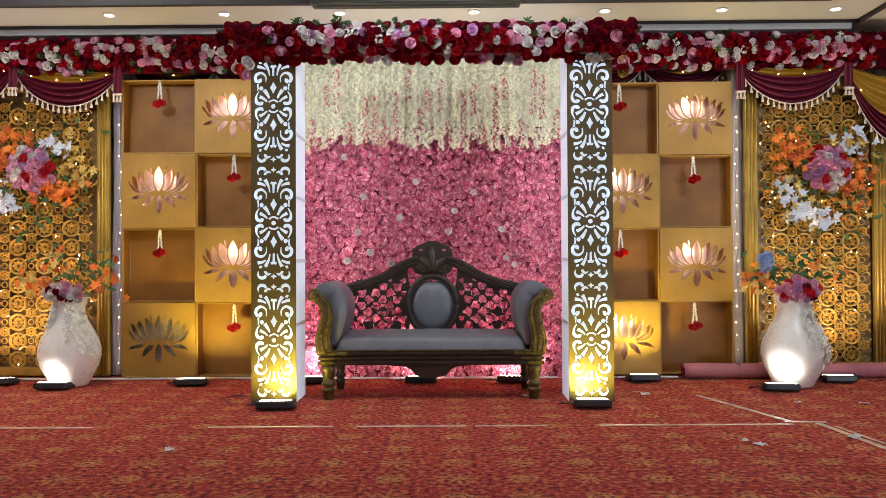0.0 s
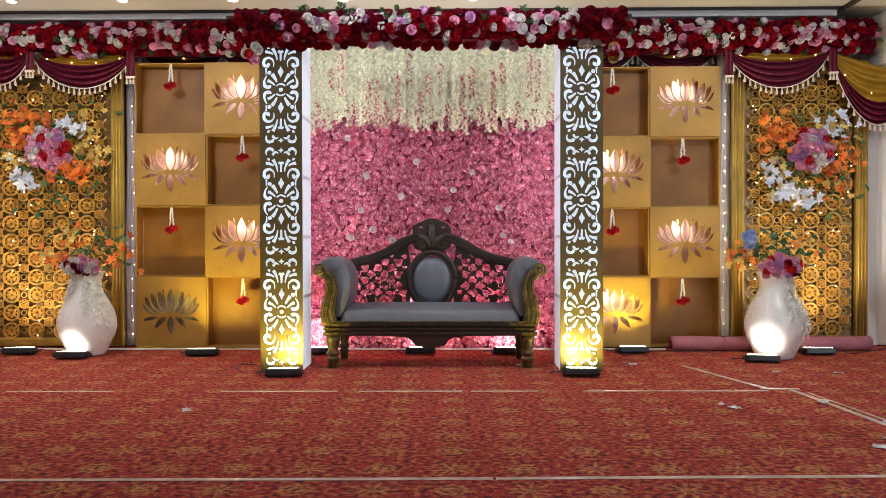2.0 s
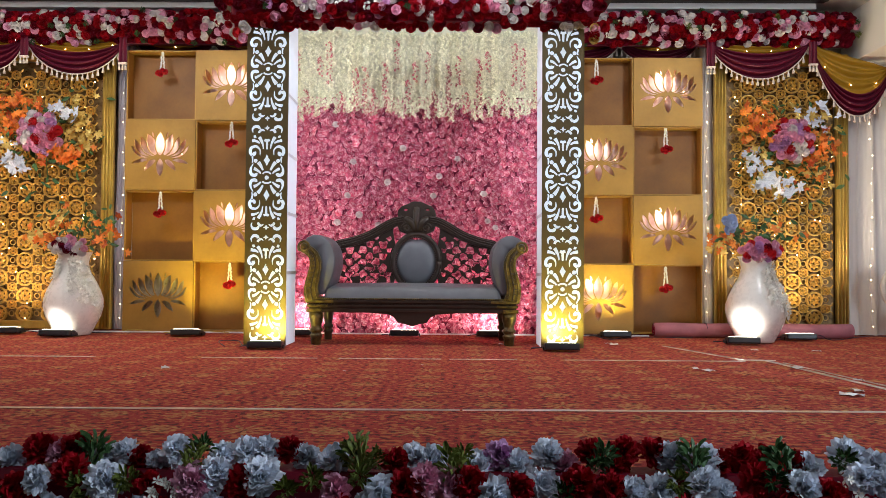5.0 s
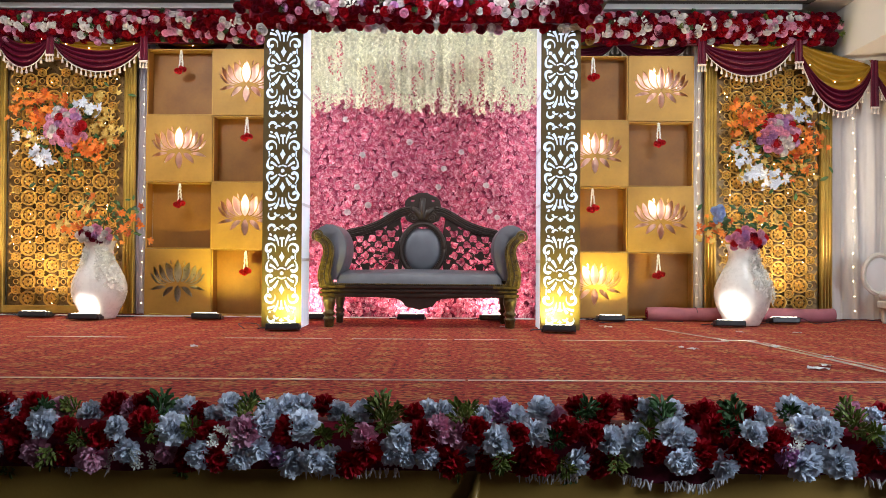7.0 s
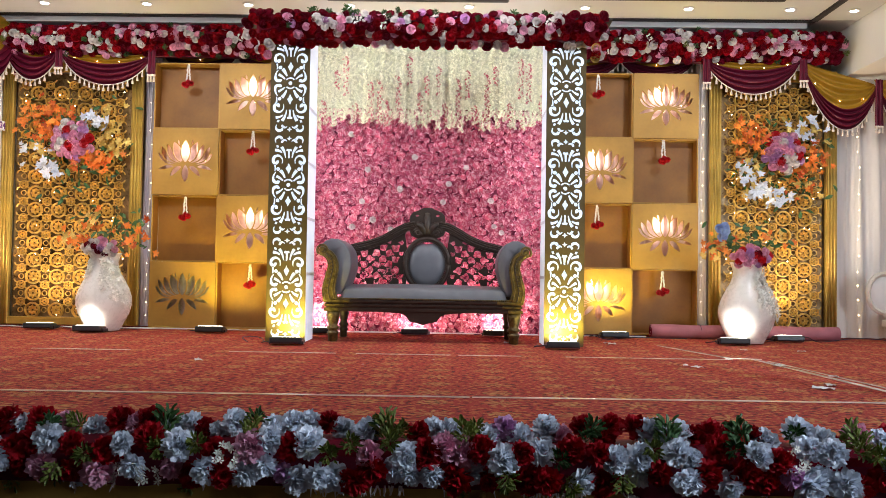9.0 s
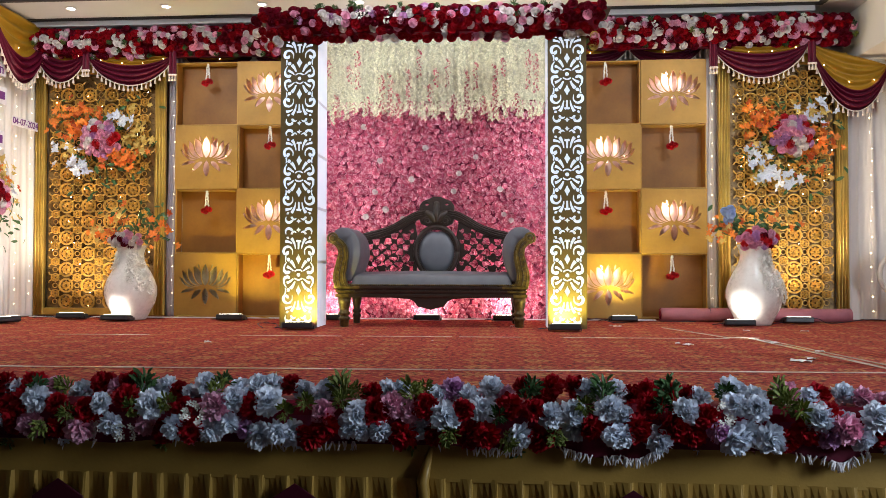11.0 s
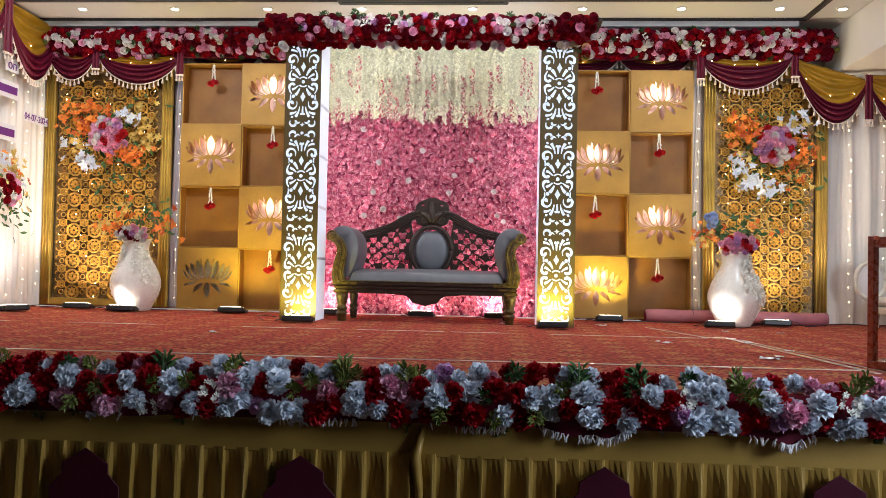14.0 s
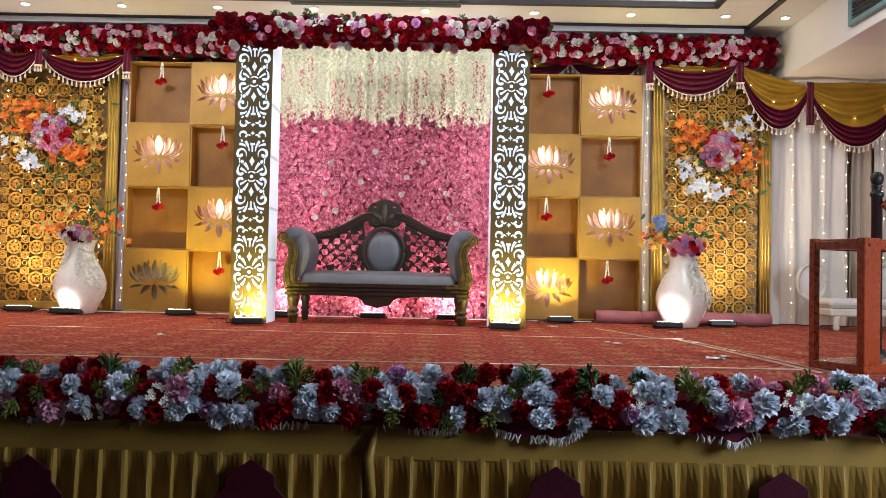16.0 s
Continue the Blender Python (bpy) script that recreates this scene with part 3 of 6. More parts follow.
# teal air vent in the bulkhead
vt = empty("air_vent", (0, 0, 0), label="teal-framed air vent grille with dark slats", category="air vent")
fr = Geo()
fr.box(3.66, 3.70, -2.1, -0.95, 2.44, 2.48)
fr.box(3.66, 3.70, -2.1, -0.95, 2.70, 2.74)
fr.box(3.66, 3.70, -2.1, -2.06, 2.48, 2.70)
fr.box(3.66, 3.70, -0.99, -0.95, 2.48, 2.70)
part("frame", fr, M_teal, vt)
for i in range(7):
    part("slat", Geo().box(3.672, 3.698, -2.06, -0.99, 2.488 + i * 0.03, 2.500 + i * 0.03, 0.002), M_black, vt)

# ---- display boxes with cut lotus fronts ----
S = 0.6
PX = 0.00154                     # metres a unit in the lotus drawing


def bezier(p, n=12):
    out = []
    for i in range(n + 1):
        t = i / n
        k = ((1 - t) ** 3, 3 * t * (1 - t) ** 2, 3 * t * t * (1 - t), t ** 3) if len(p) == 4 else ((1 - t) ** 2, 2 * t * (1 - t), t * t)
        out.append((sum(c * q[0] for c, q in zip(k, p)), sum(c * q[1] for c, q in zip(k, p))))
    return out


def shifted(path, d):
    """A path moved sideways by d, to its right."""
    out = []
    for i, (x, z) in enumerate(path):
        a, b = path[max(i - 1, 0)], path[min(i + 1, len(path) - 1)]
        dx, dz = b[0] - a[0], b[1] - a[1]
        n = math.hypot(dx, dz) or 1
        out.append((x + dz / n * d, z - dx / n * d))
    return out


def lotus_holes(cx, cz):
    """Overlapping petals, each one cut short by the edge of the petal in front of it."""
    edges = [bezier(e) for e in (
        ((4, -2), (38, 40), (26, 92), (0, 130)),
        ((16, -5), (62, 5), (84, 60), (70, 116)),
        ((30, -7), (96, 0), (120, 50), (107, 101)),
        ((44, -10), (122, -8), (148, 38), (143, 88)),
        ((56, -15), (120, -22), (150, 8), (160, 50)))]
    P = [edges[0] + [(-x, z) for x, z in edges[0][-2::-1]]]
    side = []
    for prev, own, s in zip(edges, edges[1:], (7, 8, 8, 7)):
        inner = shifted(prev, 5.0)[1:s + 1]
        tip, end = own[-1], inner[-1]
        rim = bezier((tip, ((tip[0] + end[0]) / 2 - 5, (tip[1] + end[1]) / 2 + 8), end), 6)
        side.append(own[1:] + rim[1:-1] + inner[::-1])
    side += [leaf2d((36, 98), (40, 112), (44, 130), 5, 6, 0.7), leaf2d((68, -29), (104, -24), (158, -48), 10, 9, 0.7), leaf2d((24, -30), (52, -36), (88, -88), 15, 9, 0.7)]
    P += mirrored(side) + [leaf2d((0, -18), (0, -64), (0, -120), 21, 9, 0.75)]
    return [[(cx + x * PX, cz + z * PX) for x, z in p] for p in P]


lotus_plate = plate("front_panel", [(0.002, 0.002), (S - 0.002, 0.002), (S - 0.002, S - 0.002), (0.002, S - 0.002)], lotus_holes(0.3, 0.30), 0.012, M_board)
DEPTH = 0.14


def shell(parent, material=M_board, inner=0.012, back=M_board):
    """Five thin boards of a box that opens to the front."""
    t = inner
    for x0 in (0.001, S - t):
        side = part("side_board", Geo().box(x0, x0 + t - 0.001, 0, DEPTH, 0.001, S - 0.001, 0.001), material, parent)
        # open boxes: inner faces and back carry the recess's shade as a darker colour
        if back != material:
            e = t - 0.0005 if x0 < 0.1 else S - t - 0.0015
            part("inner_face", Geo().box(e, e + 0.002, 0.004, DEPTH - t, t, S - t, 0.0005), back, side, "inner face of gold board, darkened as if in shade")
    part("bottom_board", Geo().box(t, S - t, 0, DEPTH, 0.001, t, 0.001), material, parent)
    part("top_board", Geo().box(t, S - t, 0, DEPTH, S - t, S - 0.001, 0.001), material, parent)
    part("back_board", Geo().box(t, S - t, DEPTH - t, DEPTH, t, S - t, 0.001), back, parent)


def open_box(x, z, k=1.0):
    b = empty("display_box", (x, 0.40, z), label="gold painted square display box, open at the front", category="display box", group="stacked display boxes")
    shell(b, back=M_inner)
    b.scale = (k, 1, k)
    return b


def lotus_box(x, z, lit=True, k=1.0):
    b = empty("display_box", (x, 0.40, z), label="gold painted display box with a cut-out lotus front" + (", lit inside" if lit else ", unlit inside"), category="display box", group="stacked display boxes")
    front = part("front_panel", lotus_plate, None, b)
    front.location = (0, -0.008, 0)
    shell(b)
    lining = Geo().grid(lambda u, v: (0.02 + 0.56 * u, (0.105 if lit else 0.03) + 0.012 * math.sin(u * 34) * (0.5 + 0.5 * math.sin(v * 3 + u * 9)), 0.02 + 0.56 * v), 60, 6)
    part("lining", lining, M_satin if lit else M_greyfoil, b, "rippled peach lining" if lit else "rippled grey-gold lining", smooth=True)
    if lit:
        bulb = part("bulb", Geo().lathe([(0.004, -0.03), (0.012, -0.025), (0.02, 0.0), (0.012, 0.018), (0.004, 0.022)], 12), G_bulb, b, "small warm bulb", smooth=True)
        bulb.location = (0.245, 0.07, 0.475)
        b.scale = (k, 1, k)
        lamp("POINT", (x + 0.27 * k, 0.435, z + 0.42 * k), (x, 0, z), BULB_W, (1.0, 0.86, 0.74), 0.03)
    for i in range(3):
        fb = part("fairy_bulb", Geo().lathe([(0.002, -0.005), (0.005, 0), (0.002, 0.005)], 8), G_fairy, b)
        fb.location = (0.14 + 0.16 * i, 0.07, 0.2 + 0.06 * ((i * 7) % 3))
    return b


M_greyfoil = mat("grey_gold_foil_lining", (0.36, 0.31, 0.24), 0.3, 0.35, 0.35, 8, 40, 0.15)
ZB = 0.005
LX, RX, SR = -2.535, 1.20, 0.585
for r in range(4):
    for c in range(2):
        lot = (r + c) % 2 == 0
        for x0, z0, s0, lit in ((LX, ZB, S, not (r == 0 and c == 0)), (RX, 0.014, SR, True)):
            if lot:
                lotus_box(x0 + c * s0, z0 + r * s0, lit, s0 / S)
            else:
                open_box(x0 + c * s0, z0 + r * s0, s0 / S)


# hanging strings of white buds with a red tuft
def bud_string(x, z):
    h = empty("hanging_garland", (x, 0.385, z), label="short string of white buds ending in red flowers", category="hanging garland", group="hanging garlands")
    for dx, ln in ((-0.012, 0.17), (0.014, 0.15)):
        g = Geo()
        for i in range(14):
            g.add(*_bud, Matrix.Translation((dx * (0.3 + i / 14) + random.uniform(-0.003, 0.003), random.uniform(-0.004, 0.004), -0.012 - ln * i / 14)) @ Matrix.Scale(0.0085, 4))
        tagged(part("bud_strand", g, M_blossom, h, smooth=True), kind="stuff")
        for k in range(2):
            piece("red_flower", rose_mesh(M_redtuft, 3), h, facing((dx * 1.5 + (k - 0.5) * 0.026, -0.004 - 0.006 * k, -ln - 0.02 - 0.01 * k), (random.uniform(-0.4, 0.4), -1, -0.2), 0.026))
    part("loop", Geo().tube([(0, 0, 0.0), (0.004, 0, -0.012), (0, 0, -0.024)], 0.003, 6), M_fringe, h)


M_redtuft = mat("bright_red_petal", (0.62, 0.012, 0.02), 0.55, 0, 0.2, 25, 80, 0.1, rnd=0.3)
_b = Geo().lathe([(0.1, -1), (0.8, -0.5), (1, 0), (0.6, 0.6), (0.1, 1)], 7)
_bud = (_b.v, _b.f)
for x0 in (LX, RX):
    for r in range(4):
        c = 1 - r % 2 if r % 2 == 0 else 0
        s0 = S if x0 < 0 else SR
        bud_string(x0 + c * s0 + (0.31 if x0 < 0 else 0.27), (ZB if x0 < 0 else 0.014) + (r + 1) * s0 - 0.012)

# ---- light pillars ----
K = 0.00124


def pillar_motif():
    """One mirrored scroll motif about 0.6 m high, and the small curls between two of them."""
    def scroll(pts, hw, lo=0.25):
        p = spline(pts, 5)
        n = len(p) - 1
        return ribbon2d(p, [hw * (lo + (1 - lo) * min(1, 2.2 * i / n)) for i in range(n + 1)])

    def blade(p0, p1, p2, w0, w1):
        p = bezier((p0, p1, p2), 6)
        return ribbon2d(p, [w0 + (w1 - w0) * i / 6 for i in range(7)])

    half = [
        blade((22, 42), (30, 66), (50, 88), 5, 11), blade((33, 24), (48, 42), (74, 52), 4, 9),
        scroll([(76, 80), (90, 56), (92, 30), (82, 16), (64, 14), (60, 25)], 9),
        circle2d(64, 96, 11.5, 14), blade((84, 84), (78, 104), (86, 126), 3, 6),
        scroll([(40, 128), (40, 158), (62, 178), (88, 170), (96, 146), (84, 130), (70, 136), (71, 148)], 9),
        blade((20, 164), (22, 200), (46, 232), 3, 10), blade((42, 196), (54, 210), (86, 212), 4, 9),
        [(60, 228), (74, 226), (80, 240), (66, 242)]]
    stem = [(-5, 162), (-7, 206), (-19, 208), (-12, 222), (0, 218), (12, 222), (19, 208), (7, 206), (5, 162)]
    diamond = [(0, 66), (-8, 84), (-18, 100), (-8, 115), (0, 134), (8, 115), (18, 100), (8, 84)]
    arc = ribbon2d([(32 * math.cos(a), 32 * math.sin(a)) for a in [radians(40 + 10 * i) for i in range(11)]], 4.5)
    up = mirrored(half) + [stem[::-1], diamond, arc]
    full = up + [[(x, -z) for x, z in p[::-1]] for p in up] + [circle2d(0, 0, 12, 14)]
    star = [(0, 45), (-5, 33), (-18, 28), (-5, 23), (0, 10), (5, 23), (18, 28), (5, 33)]
    curl = mirrored([scroll([(80, 56), (84, 36), (70, 20), (50, 22), (44, 34)], 8), scroll([(14, 46), (28, 38), (42, 46), (46, 56)], 7)]) + [star]
    small = curl + [[(x, -z) for x, z in p[::-1]] for p in curl]
    return full, small


PW, PH = 0.296, 2.42
full, small = pillar_motif()
holes = []
for k in range(4):
    zc = 0.41 + 0.773 * k
    for p in full:
        q = [(x * K, zc + z * K) for x, z in p]
        if min(z for _, z in q) > 0.02 and max(z for _, z in q) < PH - 0.02:
            holes.append(q)
    for p in small:
        q = [(x * K, zc - 0.3865 + z * K) for x, z in p]
        if min(z for _, z in q) > 0.03:
            holes.append(q)
pillar_plate = plate("front_panel", [(-PW / 2, 0.0), (PW / 2, 0.0), (PW / 2, PH), (-PW / 2, PH)], holes, 0.01, M_panel)


def pillar(x):
    p = empty("light_pillar", (x, -0.78, 0.002), label="tall brown-gold pillar with white backlit scroll cut-outs", category="pillar", group="pillars beside the sofa")
    part("front_panel", pillar_plate, None, p, "brown-gold panel with cut scrolls")
    part("light_panel", Geo().box(-PW / 2 + 0.014, PW / 2 - 0.014, 0.06, 0.066, 0.02, PH - 0.01, 0.001), G_pillar, p, "glowing white light panel")
    for s in (-1, 1):
        side = part("side_panel", Geo().box(min(s * PW / 2, s * (PW / 2 - 0.01)), max(s * PW / 2, s * (PW / 2 - 0.01)), 0.006, 0.33, 0, PH, 0.002), G_side, p, "white side panel, its own glow set to look lit from inside")
        if s * x < 0:
            for k in range(4):
                part("tape_strip", Geo().box(s * (PW / 2 + 0.002) - 0.0015, s * (PW / 2 + 0.002) + 0.0015, 0.01, 0.33, 0.5 + 0.42 * k, 0.525 + 0.42 * k, 0.0005), M_paper, side)
    part("back_panel", Geo().box(-PW / 2 + 0.012, PW / 2 - 0.012, 0.32, 0.33, 0, PH, 0.002), M_white, p)
    return p


pillar(-1.052)
pillar(1.036)
for s in (-1, 1):          # cool strip along the inner edge of each pillar's back
    lamp("AREA", (s * 0.93, -0.42, 1.6), (s * 0.2, 0.29, 1.6), STRIP_W, COOL, 0.05, 1.5)

# ---- flower wall ----
M_vinecloth = mat("cream_cloth", (0.62, 0.60, 0.48), 0.8, 0, 0.12, 8, 90, 0.1)
wall_f = empty("flower_wall", (0, 0, 0), label="flower wall of dusty pink roses behind the sofa", category="flower wall")
part("backing", Geo().box(-1.32, 1.175, 0.34, 0.37, 0.0, 2.62, 0.004), M_backing, wall_f)
rng = random.Random(5)
spots = []
step = 0.047
rows_n = int(1.98 / (step * 0.87))
for j in range(rows_n):
    for i in range(int(2.46 / step) + 1):
        x = -1.295 + step * (i + 0.5 * (j % 2)) + rng.uniform(-0.012, 0.012)
        z = 0.035 + step * 0.87 * j + rng.uniform(-0.012, 0.012)
        if x < 1.16:
            m = facing((x, 0.335 + rng.uniform(-0.035, 0.010), z), (rng.uniform(-0.7, 0.7), -1, rng.uniform(-0.5, 0.6)), rng.uniform(0.028, 0.038), rng.uniform(0, 6.28))
            spots.append((abs(x) + abs(z - 1.15), m))
spots.sort(key=lambda s: s[0])
for k, (_, m) in enumerate(spots[:300]):
    piece("rose", rose_mesh(M_pink, 1 + k % 3, "wall"), wall_f, m)
rest = [m for _, m in spots[300:]]
for k in range(3):
    field = two_tone(joined(rose_geo(1 + k, True), rest[k::3]).mesh("rose_field", M_pink), 12, M_palepink)
    tagged(part("rose_field", field, None, wall_f, "dense field of small pink roses"), kind="stuff")
for x, z, s in ((-0.159, 1.558, 0.034), (-0.573, 1.441, 0.033), (0.517, 1.175, 0.034), (-0.28, 1.27, 0.036), (0.15, 1.32, 0.033), (-0.72, 1.75, 0.035), (-0.52, 1.0, 0.036), (0.30, 1.47, 0.03), (-0.36, 0.91, 0.035), (-0.62, 1.16, 0.032), (-0.70, 0.93, 0.036), (0.55, 0.95, 0.03), (0.1, 1.16, 0.032), (0.62, 0.9, 0.03)):
    piece("white_rose", rose_mesh(M_whrose, 2), wall_f, facing((x, 0.285, z), (rng.uniform(-0.3, 0.3), -1, rng.uniform(-0.2, 0.3)), s * 0.85), "white rose among the pink")

part("cream_backing", Geo().box(-1.30, 1.165, 0.300, 0.312, 1.99, 2.60, 0.002), M_vinecloth, wall_f, "cream cloth behind the blossom strands")
# ivory blossom strands over its upper part
curtain_f = empty("blossom_curtain", (0, 0, 0), label="curtain of hanging ivory-green blossom strands with pink buds", category="flower curtain")
_f5 = Geo()
for i in range(5):
    a = 2 * math.pi * i / 5
    _f5.add([(0, 0, 0), (0.8 * math.cos(a - 0.4), 0.8 * math.sin(a - 0.4), 0.25), (1.15 * math.cos(a), 1.15 * math.sin(a), 0.3), (0.8 * math.cos(a + 0.4), 0.8 * math.sin(a + 0.4), 0.25)], [(0, 1, 2, 3)])


def strand_mesh(seed, material, length, size, per):
    r = random.Random(seed)
    ms = []
    for i in range(per):
        t = i / per
        ms.append(facing((r.uniform(-0.024, 0.024), r.uniform(-0.02, 0.02), -length * t), (r.uniform(-0.8, 0.8), -1, r.uniform(-0.6, 0.6)), size * r.uniform(0.6, 1.15), r.uniform(0, 6)))
    return joined(_f5, ms).mesh("strand", material, False)


ivory = [strand_mesh(20 + k, M_vine, 0.62 + 0.035 * k, 0.0125, 190) for k in range(4)]
M_pkstrand = mat("rose_pink_bud", (0.50, 0.06, 0.12), 0.6, 0, 0.2, 30, 90, 0.1, rnd=0.3)
pinks = [strand_mesh(40 + k, M_pkstrand, 0.16 + 0.09 * k, 0.0115, 16 + 10 * k) for k in range(4)]
for i in range(62):
    x = -1.28 + 2.44 * i / 61 + rng.uniform(-0.01, 0.01)
    tagged(piece("strand", ivory[rng.randrange(4)], curtain_f, Matrix.Translation((x, 0.268 + rng.uniform(-0.02, 0.015), 2.53 + rng.uniform(-0.03, 0.02)))), kind="stuff")
for i in range(27):
    x = -1.2 + 2.3 * i / 26 + rng.uniform(-0.03, 0.03)
    tagged(piece("pink_strand", pinks[rng.randrange(4)], curtain_f, Matrix.Translation((x, 0.238, rng.uniform(2.2, 2.44) if i % 3 else rng.uniform(2.0, 2.15))), "strand of pink buds"), kind="stuff")

# ---- floodlights ----


def flood(x, y, turn=0.0, watts=10.0, colour=WARM, aim=(0, 0.5, 0.55), cone=115, w=0.23):
    f = empty("floodlight", (x, y, 0.002), label="black LED floodlight lying on the carpet, lit", category="floodlight", group="floor floodlights")
    f.rotation_euler = (0, 0, radians(turn))
    tilt = pose(0, 0, 0.03, -6, 0, 0)
    part("housing", Geo().box(-w / 2, w / 2, -0.075, 0.075, -0.022, 0.024, 0.008, tilt), M_black, f)
    lens = Geo().box(-w / 2 + 0.022, w / 2 - 0.022, -0.055, 0.055, 0.022, 0.028, 0.002, tilt)
    part("lens", lens, G_flood, f, "glowing lens")
    for s in (-1, 1):
        part("bracket", Geo().box(s * (w / 2 + 0.004) - 0.004, s * (w / 2 + 0.004) + 0.004, -0.02, 0.09, 0.006, 0.03, 0.002), M_black, f)
    part("cable", Geo().tube([(-w / 2, 0.06, 0.02), (-w / 2 - 0.08, 0.10, 0.008), (-w / 2 - 0.05, 0.2, 0.006)], 0.004, 6), M_cable, f)
    p = Vector((x, y, 0.075))
    q = Matrix.Rotation(radians(turn), 3, "Z") @ Vector(aim)
    lamp("SPOT", p, p + q, watts * FLOOD_W, colour, 0.05, cone=cone, blend=0.9)
    return f


YEL = (1.0, 0.89, 0.14)
flood(-2.80, -0.20, 3, 0.6, WHITE, (0.0, 0.4, 0.6), 165)
flood(-1.84, -0.04, 4, 2.4, YEL, (0.15, 0.45, 0.8))
flood(-0.99, -1.02, 4, 2.5, YEL, (-0.06, 0.5, 0.42), 125)
flood(1.00, -1.00, -2, 2.5, YEL, (0.06, 0.5, 0.42), 125)
flood(1.58, 0.10, 0, 2.4, YEL, (0.05, 0.3, 0.8))
flood(2.43, -0.38, -8, 0.4, WHITE, (0.2, 0.35, 0.6), 165)
flood(3.02, 0.02, -4, 3.2, WARM, (0, 0.35, 0.8))
flood(-0.117, 0.06, 0, 1.6, (1.0, 0.76, 0.72), (0, 0.5, 0.6), 170)
flood(0.575, 0.05, -3, 1.6, (1.0, 0.76, 0.72), (0, 0.5, 0.6), 170)
flood(-0.93, 0.05, 3, 1.6, (1.0, 0.76, 0.72), (0.05, 0.5, 0.6), 170)
flood(-3.33, 0.03, 6, 3.4, WARM, (0, 0.35, 0.8))
flood(-3.60, -0.56, 60, 1.3, WHITE, (0, 0.4, 0.8))

# ---- lattice screens ----


def lattice_geo(x0, x1, z0, z1):
    """Carved screen: ringed rosettes in columns, small rosettes between them, and linking bands."""
    g = Geo()
    n = 16

    def ringfn(r0, r1, y0, y1, seg=n):
        o = Geo()
        for i in range(seg):
            a = 2 * math.pi * i / seg
            for r, y in ((r0, y1), (r0 * 0.6 + r1 * 0.4, y0), (r1 * 0.7 + r0 * 0.3, y0), (r1, y1)):
                o.v.append((r * math.cos(a), y, r * math.sin(a)))
        for i in range(seg):
            k = (i + 1) % seg
            for j in range(3):
                o.f.append((i * 4 + j, i * 4 + j + 1, k * 4 + j + 1, k * 4 + j))
        return o

    def petals(cnt, r, w, y0, y1):
        o = Geo()
        for i in range(cnt):
            a = 2 * math.pi * i / cnt
            c, s = math.cos(a), math.sin(a)
            P = [(0.12 * r, 0, y1), (0.6 * r, -w, y1), (r, 0, y1), (0.6 * r, w, y1), (0.55 * r, 0, y0)]
            o.add([(x * c - z * s, y, x * s + z * c) for x, z, y in P], [(0, 1, 4), (1, 2, 4), (2, 3, 4), (3, 0, 4)])
        o.add([(0.16 * r * math.cos(k), y0 - 0.001, 0.16 * r * math.sin(k)) for k in [i * 1.047 for i in range(6)]], [(0, 1, 2, 3, 4, 5)])
        return o

    R = ringfn(0.053, 0.073, -0.016, 0.008)
    F = petals(8, 0.052, 0.0165, -0.014, 0.006)
    r2 = ringfn(0.030, 0.042, -0.011, 0.008, 12)
    f2 = petals(6, 0.033, 0.012, -0.012, 0.005)
    dx, dz = 0.205, 0.152
    nx = int(round((x1 - x0) / dx))
    for i in range(nx + 1):
        cx = x0 + (x1 - x0) * i / nx
        nz = int((z1 - z0) / dz)
        for j in range(nz + 1):
            cz = z0 + 0.06 + dz * j
            if cz > z1 - 0.05:
                continue
            m = Matrix.Translation((cx, 0, cz))
            if i not in (0, nx):
                g.add(R.v, R.f, m)
                g.add(F.v, F.f, m)
            if i < nx:
                for mx in (0.5,):
                    px = cx + (x1 - x0) / nx * mx
                    m = Matrix.Translation((px, 0, cz + dz / 2))
                    g.add(r2.v, r2.f, m)
                    g.add(f2.v, f2.f, m)
                    m = Matrix.Translation((px, 0.001, cz)) @ Matrix.Scale(0.62, 4)
                    g.add(r2.v, r2.f, m)
                    for s in (-1, 1):
                        for q in (-1, 1):
                            a = (px + s * 0.034, 0, cz + dz / 2 + q * 0.022)
                            e = (px + s * 0.062, 0, cz + dz / 2 + q * 0.05)
                            g.tube([a, ((a[0] + e[0]) / 2 + s * 0.004, -0.006, (a[2] + e[2]) / 2 - q * 0.004), e], 0.007, 5)
    return g


